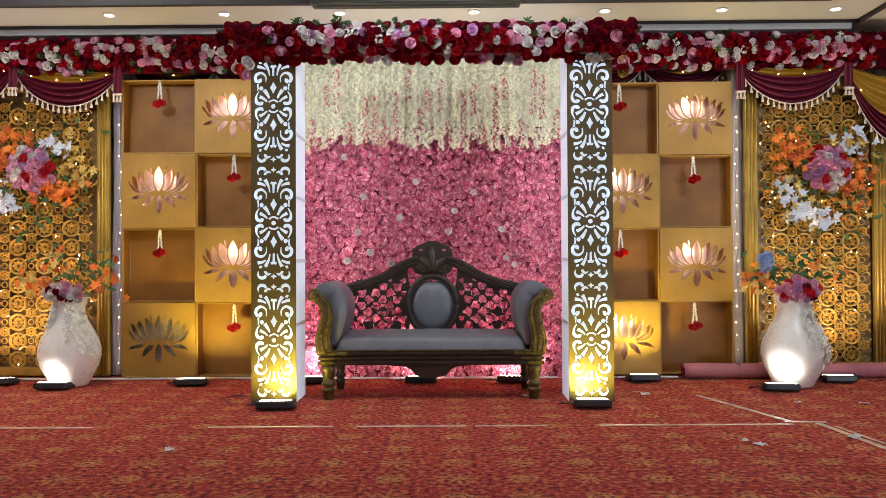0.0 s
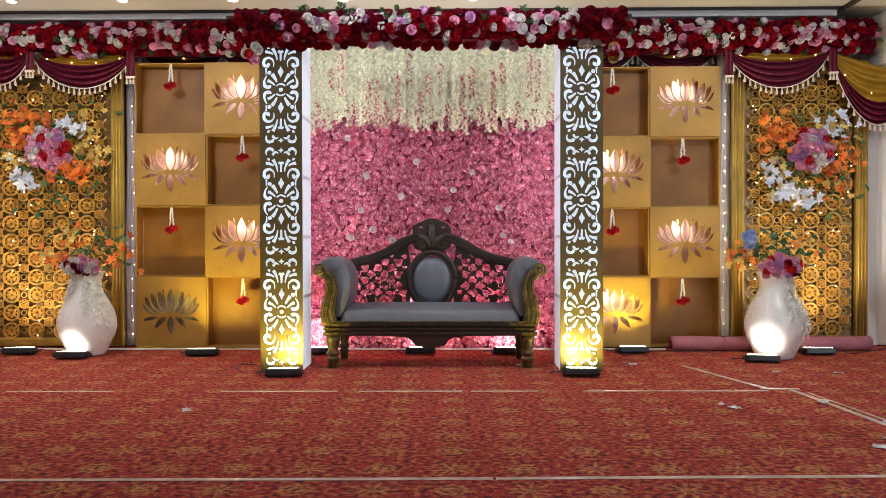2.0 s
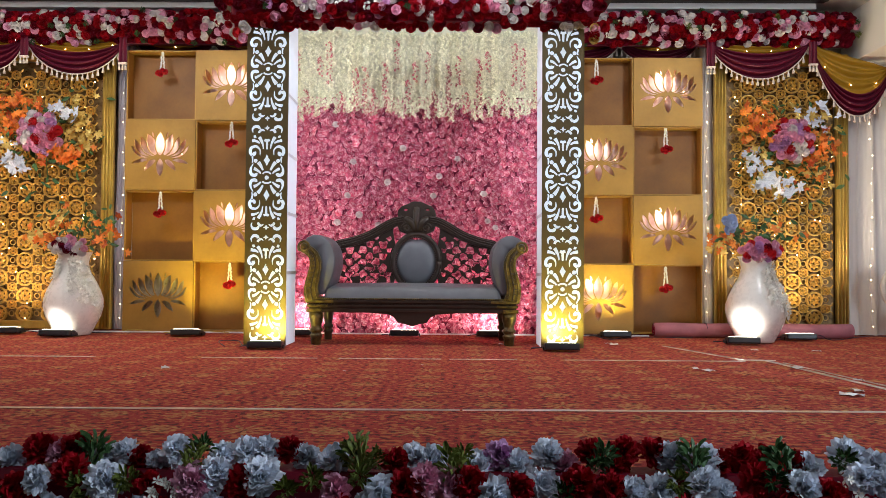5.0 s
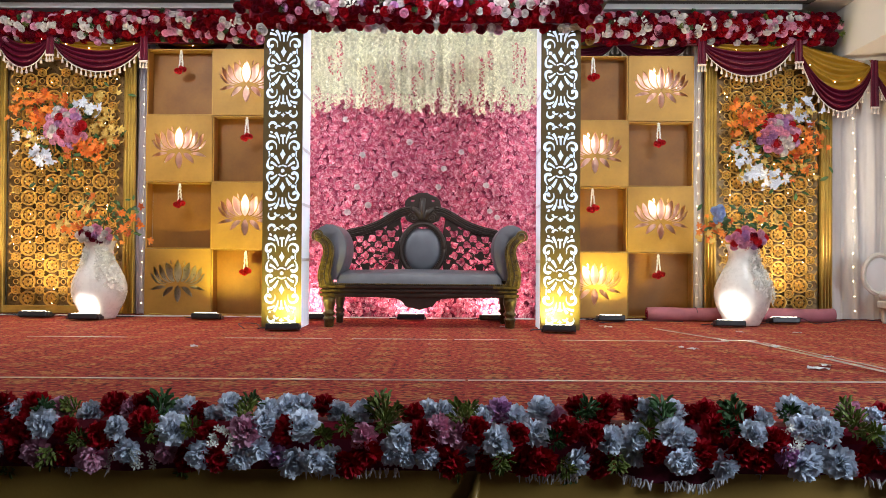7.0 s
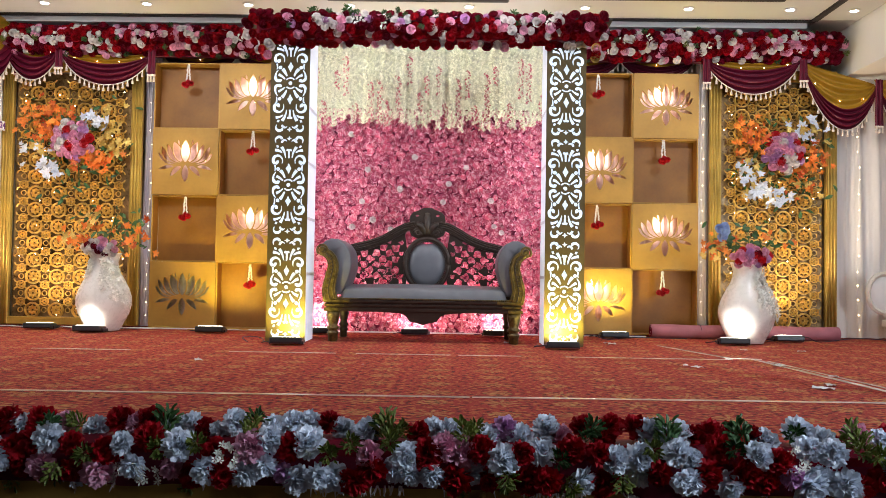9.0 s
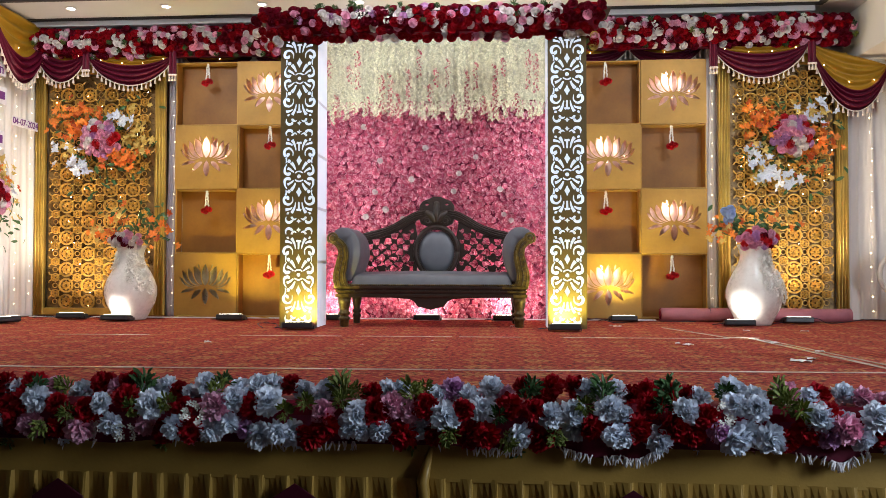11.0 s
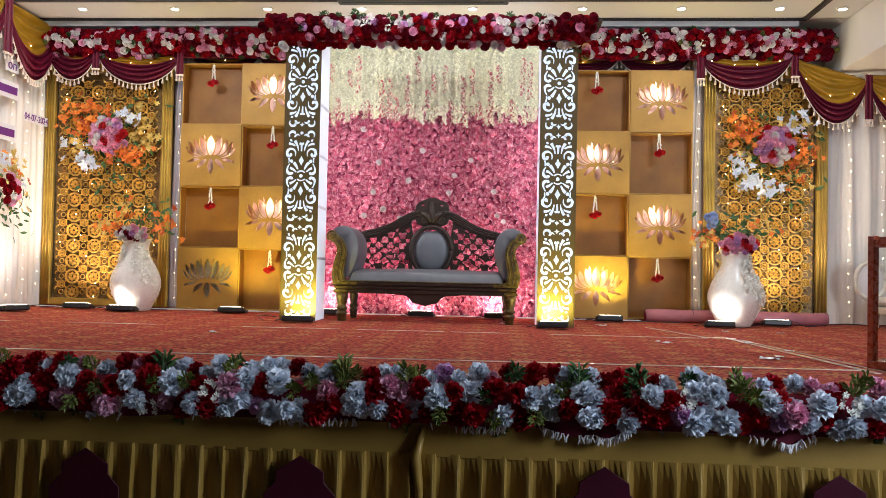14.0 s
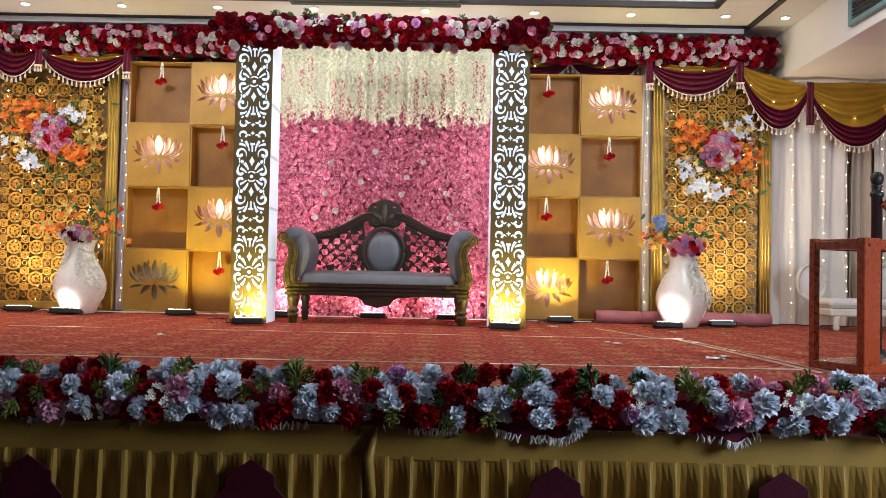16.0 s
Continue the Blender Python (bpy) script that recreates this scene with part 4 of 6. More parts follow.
def lattice_screen(x0, x1, z0, z1, label):
    s = empty("lattice_screen", (0, 0.45, 0), label=label, category="lattice screen", group="lattice screens")
    w = 0.1
    outline = ((x0, x0 + w, z0, z1), (x1 - w, x1, z0, z1), (x0 + w, x1 - w, z1 - w, z1), (x0 + w, x1 - w, z0, z0 + 0.07))
    for a, b, c, d in outline:
        f = part("frame_rail", Geo().box(a, b, -0.02, 0.03, c, d, 0.006), M_gold, s)
        if d - c > 1:
            for k in (0.22, 0.5, 0.78):
                xx = a + (b - a) * k
                part("moulding", Geo().tube([(xx, -0.021, c + 0.01), (xx, -0.021, d - 0.01)], 0.011, 8), M_gold, f, smooth=True)
    part("backing", Geo().box(x0 + w, x1 - w, 0.05, 0.06, z0 + 0.06, z1 - w, 0.001), M_foil, s, "gold foil backing")
    part("lattice", lattice_geo(x0 + w, x1 - w, z0 + 0.07, z1 - w), M_lattice, s, "carved gold lattice", fix=False)
    r = random.Random(int(abs(x0) * 100))
    for i in range(30):
        b = part("fairy_bulb", Geo().lathe([(0.001, -0.006), (0.006, 0), (0.001, 0.006)], 6), G_fairy, s)
        b.location = (r.uniform(x0 + w + 0.02, x1 - w - 0.02), -0.018, r.uniform(0.1, 2.2))
    return s


lattice_screen(-3.94, -2.655, 0.015, 2.42, "tall gold framed lattice screen behind a vase")
lattice_screen(2.485, 3.615, 0.03, 2.40, "tall gold framed lattice screen behind a vase")

# ---- sofa ----


def ellipse_ring(rx, rz, r, n=40, seg=8, y=0.0, cx=0.0, cz=0.0):
    path = [(cx + rx * math.cos(2 * math.pi * i / n), y, cz + rz * math.sin(2 * math.pi * i / n)) for i in range(n + 1)]
    return Geo().tube(path, r, seg)


def beads(path, r, gap):
    """A row of small beads along a path, as a rope moulding."""
    g = Geo()
    s = Geo().lathe([(0.2, -0.9), (0.8, -0.5), (1, 0), (0.8, 0.5), (0.2, 0.9)], 7)
    path = [Vector(p) for p in path]
    acc = 0.0
    for p, q in zip(path, path[1:]):
        d = (q - p).length
        while acc < d:
            t = (q - p).normalized()
            g.add(s.v, s.f, Matrix.Translation(p + t * acc) @ t.to_track_quat("X", "Z").to_matrix().to_4x4() @ Matrix.Rotation(0.6, 4, "Y") @ Matrix.Scale(r, 4))
            acc += gap
        acc -= d
    return g


def inside(poly, x, z):
    c = False
    for (x0, z0), (x1, z1) in zip(poly, poly[1:] + poly[:1]):
        if (z0 > z) != (z1 > z) and x < (x1 - x0) * (z - z0) / (z1 - z0) + x0:
            c = not c
    return c


def make_sofa():
    sofa = empty("sofa", (-0.02, -0.70, 0.002), label="carved dark wood settee with gilt edges and grey leatherette upholstery", category="sofa")
    # seat
    def cushion(u, v):
        x, y = -0.635 + 1.27 * u, 0.015 + 0.49 * v
        e = min(u * 1.27, (1 - u) * 1.27, v * 0.49, (1 - v) * 0.49)
        z = 0.335 + 0.072 * min(1, e / 0.035) ** 0.45 + 0.028 * v + 0.012 * math.sin(math.pi * u) * min(1, e / 0.1) + 0.003 * noise.noise((u * 14, v * 6, 0))
        return (x, y, z)
    part("seat_cushion", Geo().grid(cushion, 70, 30), M_grey, sofa, "grey leatherette seat", smooth=True, fix=False)
    rail = part("front_rail", Geo().box(-0.745, 0.745, 0.0, 0.05, 0.232, 0.262, 0.006).box(-0.75, 0.75, -0.006, 0.05, 0.268, 0.292, 0.006).box(-0.755, 0.755, -0.012, 0.05, 0.298, 0.325, 0.007).box(-0.74, 0.74, 0.006, 0.05, 0.255, 0.305, 0.002), M_wood, sofa, "dark moulded rail")
    part("rope_moulding", beads([(-0.74, -0.008, 0.331), (0.74, -0.008, 0.331)], 0.0085, 0.015), M_gilt, rail, "gilt rope moulding", smooth=True)
    for s in (-1, 1):
        part("gilt_end", Geo().box(min(s * 0.60, s * 0.752), max(s * 0.60, s * 0.752), -0.015, -0.006, 0.272, 0.289, 0.003).box(min(s * 0.56, s * 0.757), max(s * 0.56, s * 0.757), -0.0185, -0.012, 0.301, 0.322, 0.003).box(s * 0.70 - 0.055, s * 0.70 + 0.055, -0.008, 0.0, 0.234, 0.26, 0.003), M_gilt, rail, "gilt facing")
        part("side_rail", Geo().box(s * 0.715 - 0.03, s * 0.715 + 0.03, 0.05, 0.52, 0.235, 0.33, 0.008), M_wood, sofa)
    part("back_rail", Geo().box(-0.7, 0.7, 0.5, 0.54, 0.235, 0.42, 0.006), M_wood, sofa)
    ap = [(-0.30, 0.235), (-0.17, 0.225), (-0.13, 0.205), (-0.10, 0.165), (-0.05, 0.155), (0, 0.140), (0.05, 0.155), (0.10, 0.165), (0.13, 0.205), (0.17, 0.225), (0.30, 0.235)]
    a = part("apron", plate("apron", ap, [], 0.03, M_wood, 0.004), None, sofa, "scalloped carved apron")
    a.location = (0, 0.025, 0)
    prof = [(0.028, 0.0), (0.036, 0.006), (0.038, 0.05), (0.046, 0.062), (0.046, 0.072), (0.034, 0.080), (0.036, 0.088), (0.048, 0.098), (0.048, 0.112), (0.036, 0.122), (0.038, 0.14), (0.047, 0.175), (0.052, 0.2), (0.052, 0.232)]
    for s in (-1, 1):
        l = part("leg", Geo().lathe(prof, 18), M_gilt, sofa, "turned gilt front leg", smooth=True)
        l.location = (s * 0.692, 0.05, 0)
        l = part("leg", Geo().lathe([(r * 0.8, z) for r, z in prof], 14), M_wood, sofa, "turned dark rear leg", smooth=True)
        l.location = (s * 0.67, 0.48, 0)
    # rolled arms
    for s in (-1, 1):
        arm = sofa
        sec = spline([(0.635, 0.36), (0.585, 0.47), (0.560, 0.58), (0.575, 0.69), (0.630, 0.765), (0.70, 0.788), (0.765, 0.765), (0.80, 0.715), (0.775, 0.675), (0.725, 0.655), (0.70, 0.60), (0.695, 0.50), (0.70, 0.36)], 5)
        n = len(sec)
        g = Geo()
        ys = [0.022, 0.03, 0.05, 0.15, 0.3, 0.44, 0.49, 0.505]
        cx, cz = 0.655, 0.58
        for k, y in enumerate(ys):
            f = (0.93, 0.98, 1, 1, 1, 1, 0.98, 0.93)[k]
            for i, p in enumerate(sec):
                w = 1 + (0.010 * math.sin(i * 1.9 + k) if 0 < k < 4 and i > n * 0.3 else 0)
                g.v.append((s * (cx + (p.x - cx) * f * w), y, cz + (p.y - cz) * f * w))
        for k in range(len(ys) - 1):
            for i in range(n):
                j = (i + 1) % n
                g.f.append((k * n + i, k * n + j, (k + 1) * n + j, (k + 1) * n + i))
        g.f.append(tuple(range(n)))
        g.f.append(tuple((len(ys) - 1) * n + i for i in range(n)))
        part("arm_pad", g, M_grey, arm, "rolled grey leatherette arm pad with creases", smooth=True)
        mid = spline([(0.708, 0.325), (0.722, 0.40), (0.705, 0.49), (0.690, 0.57), (0.705, 0.635), (0.745, 0.675), (0.785, 0.690)], 5)
        hw = [0.048 - 0.024 * i / (len(mid) - 1) for i in range(len(mid))]
        band = ribbon2d([(s * p.x, p.y) for p in mid], hw)
        f = part("arm_front", plate("arm_front", band, [], 0.045, M_gilt, 0.006), None, arm, "gilt carved arm front")
        f.location = (0, 0.0, 0)
        for k in (-0.7, 0.0, 0.7):
            pth = []
            for i, p in enumerate(mid):
                t = (mid[min(i + 1, len(mid) - 1)] - mid[max(i - 1, 0)]).normalized()
                q = p + Vector((-t.y, t.x)) * hw[i] * k
                pth.append((s * q.x, -0.024, q.y))
            part("ridge", Geo().tube(pth, 0.005, 6), M_wood if k == 0 else M_gilt, f, smooth=True)
        for i in range(3, len(mid) - 6, 2):
            p = mid[i]
            t = (mid[i + 1] - mid[i - 1]).normalized()
            nn = Vector((-t.y, t.x))
            e0, e1 = p - nn * hw[i] * 0.6, p + nn * hw[i] * 0.1 + t * 0.012
            part("flute", Geo().tube([(s * e0.x, -0.025, e0.y), (s * e1.x, -0.027, e1.y)], 0.004, 5), M_wood, f, smooth=True)
        sp = [(s * (0.770 + 0.045 * (1 - i / 30) * math.cos(-0.8 + i * 0.42)), -0.02 - 0.006 * i / 30, 0.700 + 0.045 * (1 - i / 30) * math.sin(-0.8 + i * 0.42)) for i in range(30)]
        part("scroll", Geo().tube(sp, 0.0095, 8), M_gilt, f, "gilt scroll", smooth=True)
        ros = Geo().lathe([(0.002, 0.014), (0.014, 0.010), (0.018, 0.0)], 10, Matrix.Translation((s * 0.772, -0.02, 0.702)) @ Matrix.Rotation(radians(90), 4, "X"))
        part("rosette", ros, M_gilt, f, smooth=True)
    # back
    back = empty("backrest", (0, 0.53, 0))
    back.parent = sofa
    back.rotation_euler = (radians(-4), 0, 0)
    for s in (-1, 1):
        top = spline([(0.70, 0.695), (0.60, 0.735), (0.48, 0.765), (0.36, 0.81), (0.25, 0.875), (0.17, 0.915), (0.10, 0.93)], 5)
        pl = part("top_rail", plate("top_rail", ribbon2d([(s * p.x, p.y) for p in top], 0.030), [], 0.05, M_wood, 0.006), None, back, "curved dark wood top rail")
        for k in (-0.5, 0.15, 0.7):
            part("ridge", Geo().tube([(s * p.x, -0.028, p.y + 0.03 * k) for p in top], 0.0065, 6), M_wood, pl, smooth=True)
        poly = [(0.675, 0.38), (0.675, 0.70)] + [(p.x, p.y) for p in top[2:26]] + [(0.19, 0.85), (0.165, 0.70), (0.165, 0.5), (0.19, 0.38)]
        poly = [(s * x, z) for x, z in poly]
        r = random.Random(11)
        hs = []
        for i in range(-9, 10):
            for j in range(-9, 10):
                x = 0.42 + (i + j) * 0.052 + r.uniform(-0.004, 0.004)
                z = 0.60 + (i - j) * 0.047 + r.uniform(-0.004, 0.004)
                x *= s
                turn = r.uniform(0, 6.28)
                for R in (r.uniform(0.035, 0.039), 0.024):
                    lobe = [1 + 0.14 * math.cos(3 * a + turn) + 0.13 * math.cos(4 * a + turn * 2) for a in [2 * math.pi * q / 20 for q in range(20)]]
                    h = [(x + R * l * math.cos(2 * math.pi * q / 20), z + R * 0.92 * l * math.sin(2 * math.pi * q / 20)) for q, l in enumerate(lobe)]
                    if all(inside(poly, px, pz + 0.006) and inside(poly, px, pz - 0.004) and 0.18 < abs(px) < 0.668 and pz > 0.40 and math.hypot(px / 0.195, (pz - 0.61) / 0.235) > 1 for px, pz in h):
                        hs.append(h)
                        break
        w = part("fretwork", plate("fretwork", poly, hs, 0.024, M_wood, 0.004), None, back, "pierced floral fretwork")
        w.location = (0, 0.012, 0)
        for q, h in enumerate(hs[::2]):
            cx = sum(p[0] for p in h) / len(h)
            cz = sum(p[1] for p in h) / len(h)
            m = Matrix.Translation((cx + 0.052 * s, -0.004, cz)) @ Matrix.Rotation(radians(90), 4, "X")
            part("carved_bud", Geo().lathe([(0.002, 0.016), (0.010, 0.012), (0.013, 0.004), (0.004, 0.0)], 8, m), M_wood, w, smooth=True)
    part("oval_frame", ellipse_ring(0.178, 0.212, 0.022, 44, 10, -0.01, 0, 0.605), M_wood, back, "dark oval frame", smooth=True)
    part("oval_rope", beads([(0.158 * math.cos(a), -0.03, 0.605 + 0.191 * math.sin(a)) for a in [2 * math.pi * i / 60 for i in range(61)]], 0.0085, 0.016), M_wood, back, smooth=True)

    def pad(u, v):
        a, r = 2 * math.pi * u, v
        notch = 1 - 0.10 * math.exp(-((a - math.pi / 2) / 0.22) ** 2)
        return (0.155 * r * math.cos(a), -0.05 * (1 - r ** 3) ** 0.6 - 0.005, 0.605 + 0.188 * r * notch * math.sin(a))
    part("oval_pad", Geo().grid(pad, 40, 9), M_grey, back, "padded grey oval", smooth=True, fix=False)
    cr = [(-0.06, 0.82), (-0.13, 0.85), (-0.15, 0.90), (-0.135, 0.935), (-0.145, 0.97), (-0.14, 1.005), (-0.115, 1.035), (-0.075, 1.05), (-0.03, 1.072)]
    crest = cr + [(-x, z) for x, z in cr[::-1]]
    ch = [circle2d(s * 0.085, 1.012, 0.022, 10, 0.016) for s in (-1, 1)] + [circle2d(s * 0.068, 0.955, 0.013, 8, 0.010) for s in (-1, 1)] + [circle2d(s * 0.118, 0.962, 0.010, 8) for s in (-1, 1)]
    c = part("crest", plate("crest", crest, ch, 0.045, M_wood, 0.006), None, back, "carved palmette crest")
    for s in (-1, 0, 1):
        part("plume", Geo().tube([tuple((s * 0.02 + s * 0.07 * t ** 1.5, -0.026 - 0.012 * math.sin(3 * t), 0.85 + 0.15 * t + (0.03 * t if s == 0 else -0.06 * t * t))) for t in [i / 10 for i in range(11)]], [0.020 + 0.008 * math.sin(3.0 * i / 10) for i in range(11)], 8), M_wood, c, smooth=True)
        if s:
            part("volute", Geo().tube([(s * (0.075 + 0.038 * (1 - i / 28) * math.cos(i * 0.45)), -0.03, 0.868 + 0.038 * (1 - i / 28) * math.sin(i * 0.45)) for i in range(28)], 0.010, 7), M_wood, c, smooth=True)
    lean = Matrix.Translation((0, 0.53, 0)) @ Matrix.Rotation(radians(-4), 4, "X")
    for c in list(back.children):
        m = c.matrix_basis.copy()
        c.parent = sofa
        c.matrix_basis = lean @ m
    bpy.data.objects.remove(back)
    return sofa


make_sofa()

# ---- garlands of roses ----
sprigs = [sprig_geo(k).mesh("sprig", M_leaf, False) for k in (1, 2)]
sprigs_y = [sprig_geo(k).mesh("sprig", M_olive, False) for k in (3, 4)]
_bb = joined(_f5, [facing((random.uniform(-0.5, 0.5), random.uniform(-0.5, 0.5), random.uniform(0, 0.4)), (random.uniform(-1, 1), random.uniform(-1, 1), 1), 0.2) for _ in range(16)]).mesh("blossom_sprig", M_blossom)


def garland(label, x0, x1, yf, depth, z0, z1, size, palette, seed, step=None, droop=0.02, kind="rose", backing=None):
    """A flower-covered bar: blooms on its front, top and underside."""
    r = random.Random(seed)
    step = step or size * 1.42
    g = empty("rose_garland", (0, 0, 0), label=label, category="garland", group="rose garlands")
    part("core", Geo().box(x0 + 0.03, x1 - 0.03, yf + depth * 0.42, yf + depth, z0 + 0.02, z1 - 0.02, 0.02), backing or M_maroonrose, g, "dark red cloth core")
    h = z1 - z0
    rows = max(2, int(h / (step * 0.88)))
    for j in range(-1, rows + 1):
        v = (j + 0.5) / rows
        n = int((x1 - x0) / step)
        for i in range(n + 1):
            x = x0 + (i + 0.5 * (j % 2)) * step + r.uniform(-0.3, 0.3) * step
            if x > x1:
                continue
            vv = min(1.03, max(-0.03, v + r.uniform(-0.06, 0.06)))
            bulge = math.sin(math.pi * min(1, max(0, vv)))
            y = yf + min(depth, 0.2) * 0.45 * (1 - bulge) + r.uniform(-0.014, 0.014)
            if j == -1:
                y += depth * 0.25
            if j == rows:
                y += depth * 0.3
            z = z0 + h * vv + r.uniform(-droop, droop)
            mtl = palette((x - x0) / (x1 - x0), vv, r)
            d = (r.uniform(-0.45, 0.45), -1, (vv - 0.5) * 1.7 + r.uniform(-0.3, 0.3))
            if mtl in ("leaf", "olive"):
                piece("sprig", r.choice(sprigs if mtl == "leaf" else sprigs_y), g, facing((x, y - 0.005, z), d, size * 1.3, r.uniform(0, 6)))
                continue
            if mtl == "tiny":
                piece("blossom_sprig", _bb, g, facing((x, y - 0.02, z), d, size * 1.2, r.uniform(0, 6)))
                continue
            piece("rose", rose_mesh(mtl, 1 + r.randrange(3), kind), g, facing((x, y, z), d, size * r.uniform(0.8, 1.12), r.uniform(0, 6)))
    return g


def pal_side(u, v, r):
    if v > 0.85 or v < 0.1:
        return r.choices([M_maroonrose, M_red, M_whrose, M_pkrose, "leaf"], [5, 5, 1.2, 1.2, 0.7])[0]
    return r.choices([M_red, M_maroonrose, M_whrose, M_pkrose, "leaf", "tiny", "olive"], [4.2, 1.6, 3.8, 3.2, 0.7, 0.5, 0.4])[0]


def pal_mid(u, v, r):
    e = min(u, 1 - u)
    if e < 0.1 and v > 0.3:
        return r.choices([M_maroonrose, M_red, M_pkrose], [6, 3, 0.5])[0]
    if v < 0.28:
        return r.choices([M_red, M_maroonrose, M_whrose, M_pkrose], [7, 1, 1.6, 0.8])[0]
    if v > 0.78:
        return r.choices([M_maroonrose, M_whrose, M_lilac, "leaf", M_pkrose], [5, 1.5, 0.8, 1.3, 1])[0]
    return r.choices([M_red, M_maroonrose, M_whrose, M_pkrose, M_lilac, "leaf", "tiny"], [2.2, 1.8, 3.6, 1.8, 0.9, 0.7, 0.5])[0]


def pal_front(u, v, r):
    return r.choices([M_red, M_bluewhite, M_pkrose, M_lilac, "leaf", "olive", "tiny"], [4.4, 4.2, 0.8, 0.3, 0.5, 0.9, 0.4])[0]


M_bluewhite = mat("bluish_white_petal", (0.78, 0.83, 0.94), 0.75, 0, 0.1, 25, 80, 0.1, rnd=0.2, sheen=0.2)
garland("thick garland of red, white and pink roses over the pillars", -1.34, 1.31, -0.98, 0.34, 2.275, 2.455, 0.037, pal_mid, 3, step=0.047)
garland("long garland of red, white and pink roses along the backdrop", -3.86, -1.28, 0.24, 0.16, 2.49, 2.69, 0.039, pal_side, 4, step=0.049)
garland("long garland of red, white and pink roses along the backdrop", 1.2, 3.61, 0.24, 0.16, 2.49, 2.69, 0.039, pal_side, 6, step=0.049)
for k, (x0, x1) in enumerate(((-3.9, -1.6), (-1.6, 0.9), (0.9, 3.1), (3.1, 5.2))):
    garland("low garland of red and white flowers along the stage edge", x0, x1, -4.61, 0.22, -0.060, 0.060, 0.047, pal_front, 8 + k, step=0.054, kind="carnation")
# drooping ends of the thick garland
for s, x in ((-1, -1.23), (1, 1.24)):
    d = empty("flower_drop", (x, -0.92, 2.18), label="short drop of red and white flowers at a pillar top", category="flower drop", group="flower drops")
    r = random.Random(31 + s)
    for k in range(9):
        mtl = r.choice([M_red, M_whrose, M_redtuft, M_pkrose, M_cream])
        piece("rose", rose_mesh(mtl, 1 + k % 3), d, facing((r.uniform(-0.05, 0.05), r.uniform(-0.03, 0.06), -0.012 * k + 0.05), (r.uniform(-0.5, 0.5), -1, -0.3), 0.036))
# support bar over the pillars, and sprigs standing up from the garlands
bar = tagged(part("support_bar", Geo().box(-1.4, 1.36, -0.9, -0.6, 2.424, 2.44, 0.004), M_gap), "dark board laid over the two pillars", "support bar")
for k, (x, z) in enumerate(((-0.86, 2.49), (-0.62, 2.5), (-0.78, 2.47), (0.62, 2.48), (0.9, 2.47))):
    s = empty("leaf_sprig", (x, -0.86, z - 0.05), label="green leafy sprig standing up from the rose garland", category="leaf sprig", group="sprigs on the garland")
    piece("leaves", sprigs[k % 2], s, Matrix.Scale(0.078, 4) @ pose(0, 0, 0, 15, 10 * (k - 2), 40 * k))
r = random.Random(77)
for k, x in enumerate((-1.3, -0.95, -0.62, -0.35, 0.05, 0.28, 0.62, 0.85, 1.07, 1.42, 1.75, 2.05, 2.3)):
    s = empty("leaf_sprig", (x, -4.54 + r.uniform(-0.05, 0.04), 0.05), label="bushy green sprig standing up from the edge garland", category="leaf sprig", group="sprigs on the edge garland")
    piece("leaves", r.choice(sprigs + sprigs_y), s, Matrix.Scale(r.uniform(0.062, 0.088) * (1.25 if x in (0.05, 1.07) else 1), 4) @ pose(0, 0, 0, r.uniform(5, 35), r.uniform(-20, 20), 70 * k))

# ---- drapery ----
tassel_me = Geo().lathe([(0.003, 0.0), (0.007, -0.008), (0.004, -0.014), (0.010, -0.03), (0.012, -0.052), (0.002, -0.054)], 8).mesh("tassel", M_fringe, True)
fairy_me = Geo().lathe([(0.001, -0.006), (0.006, 0.0), (0.001, 0.006)], 7).mesh("fairy_bulb", G_fairy, True)


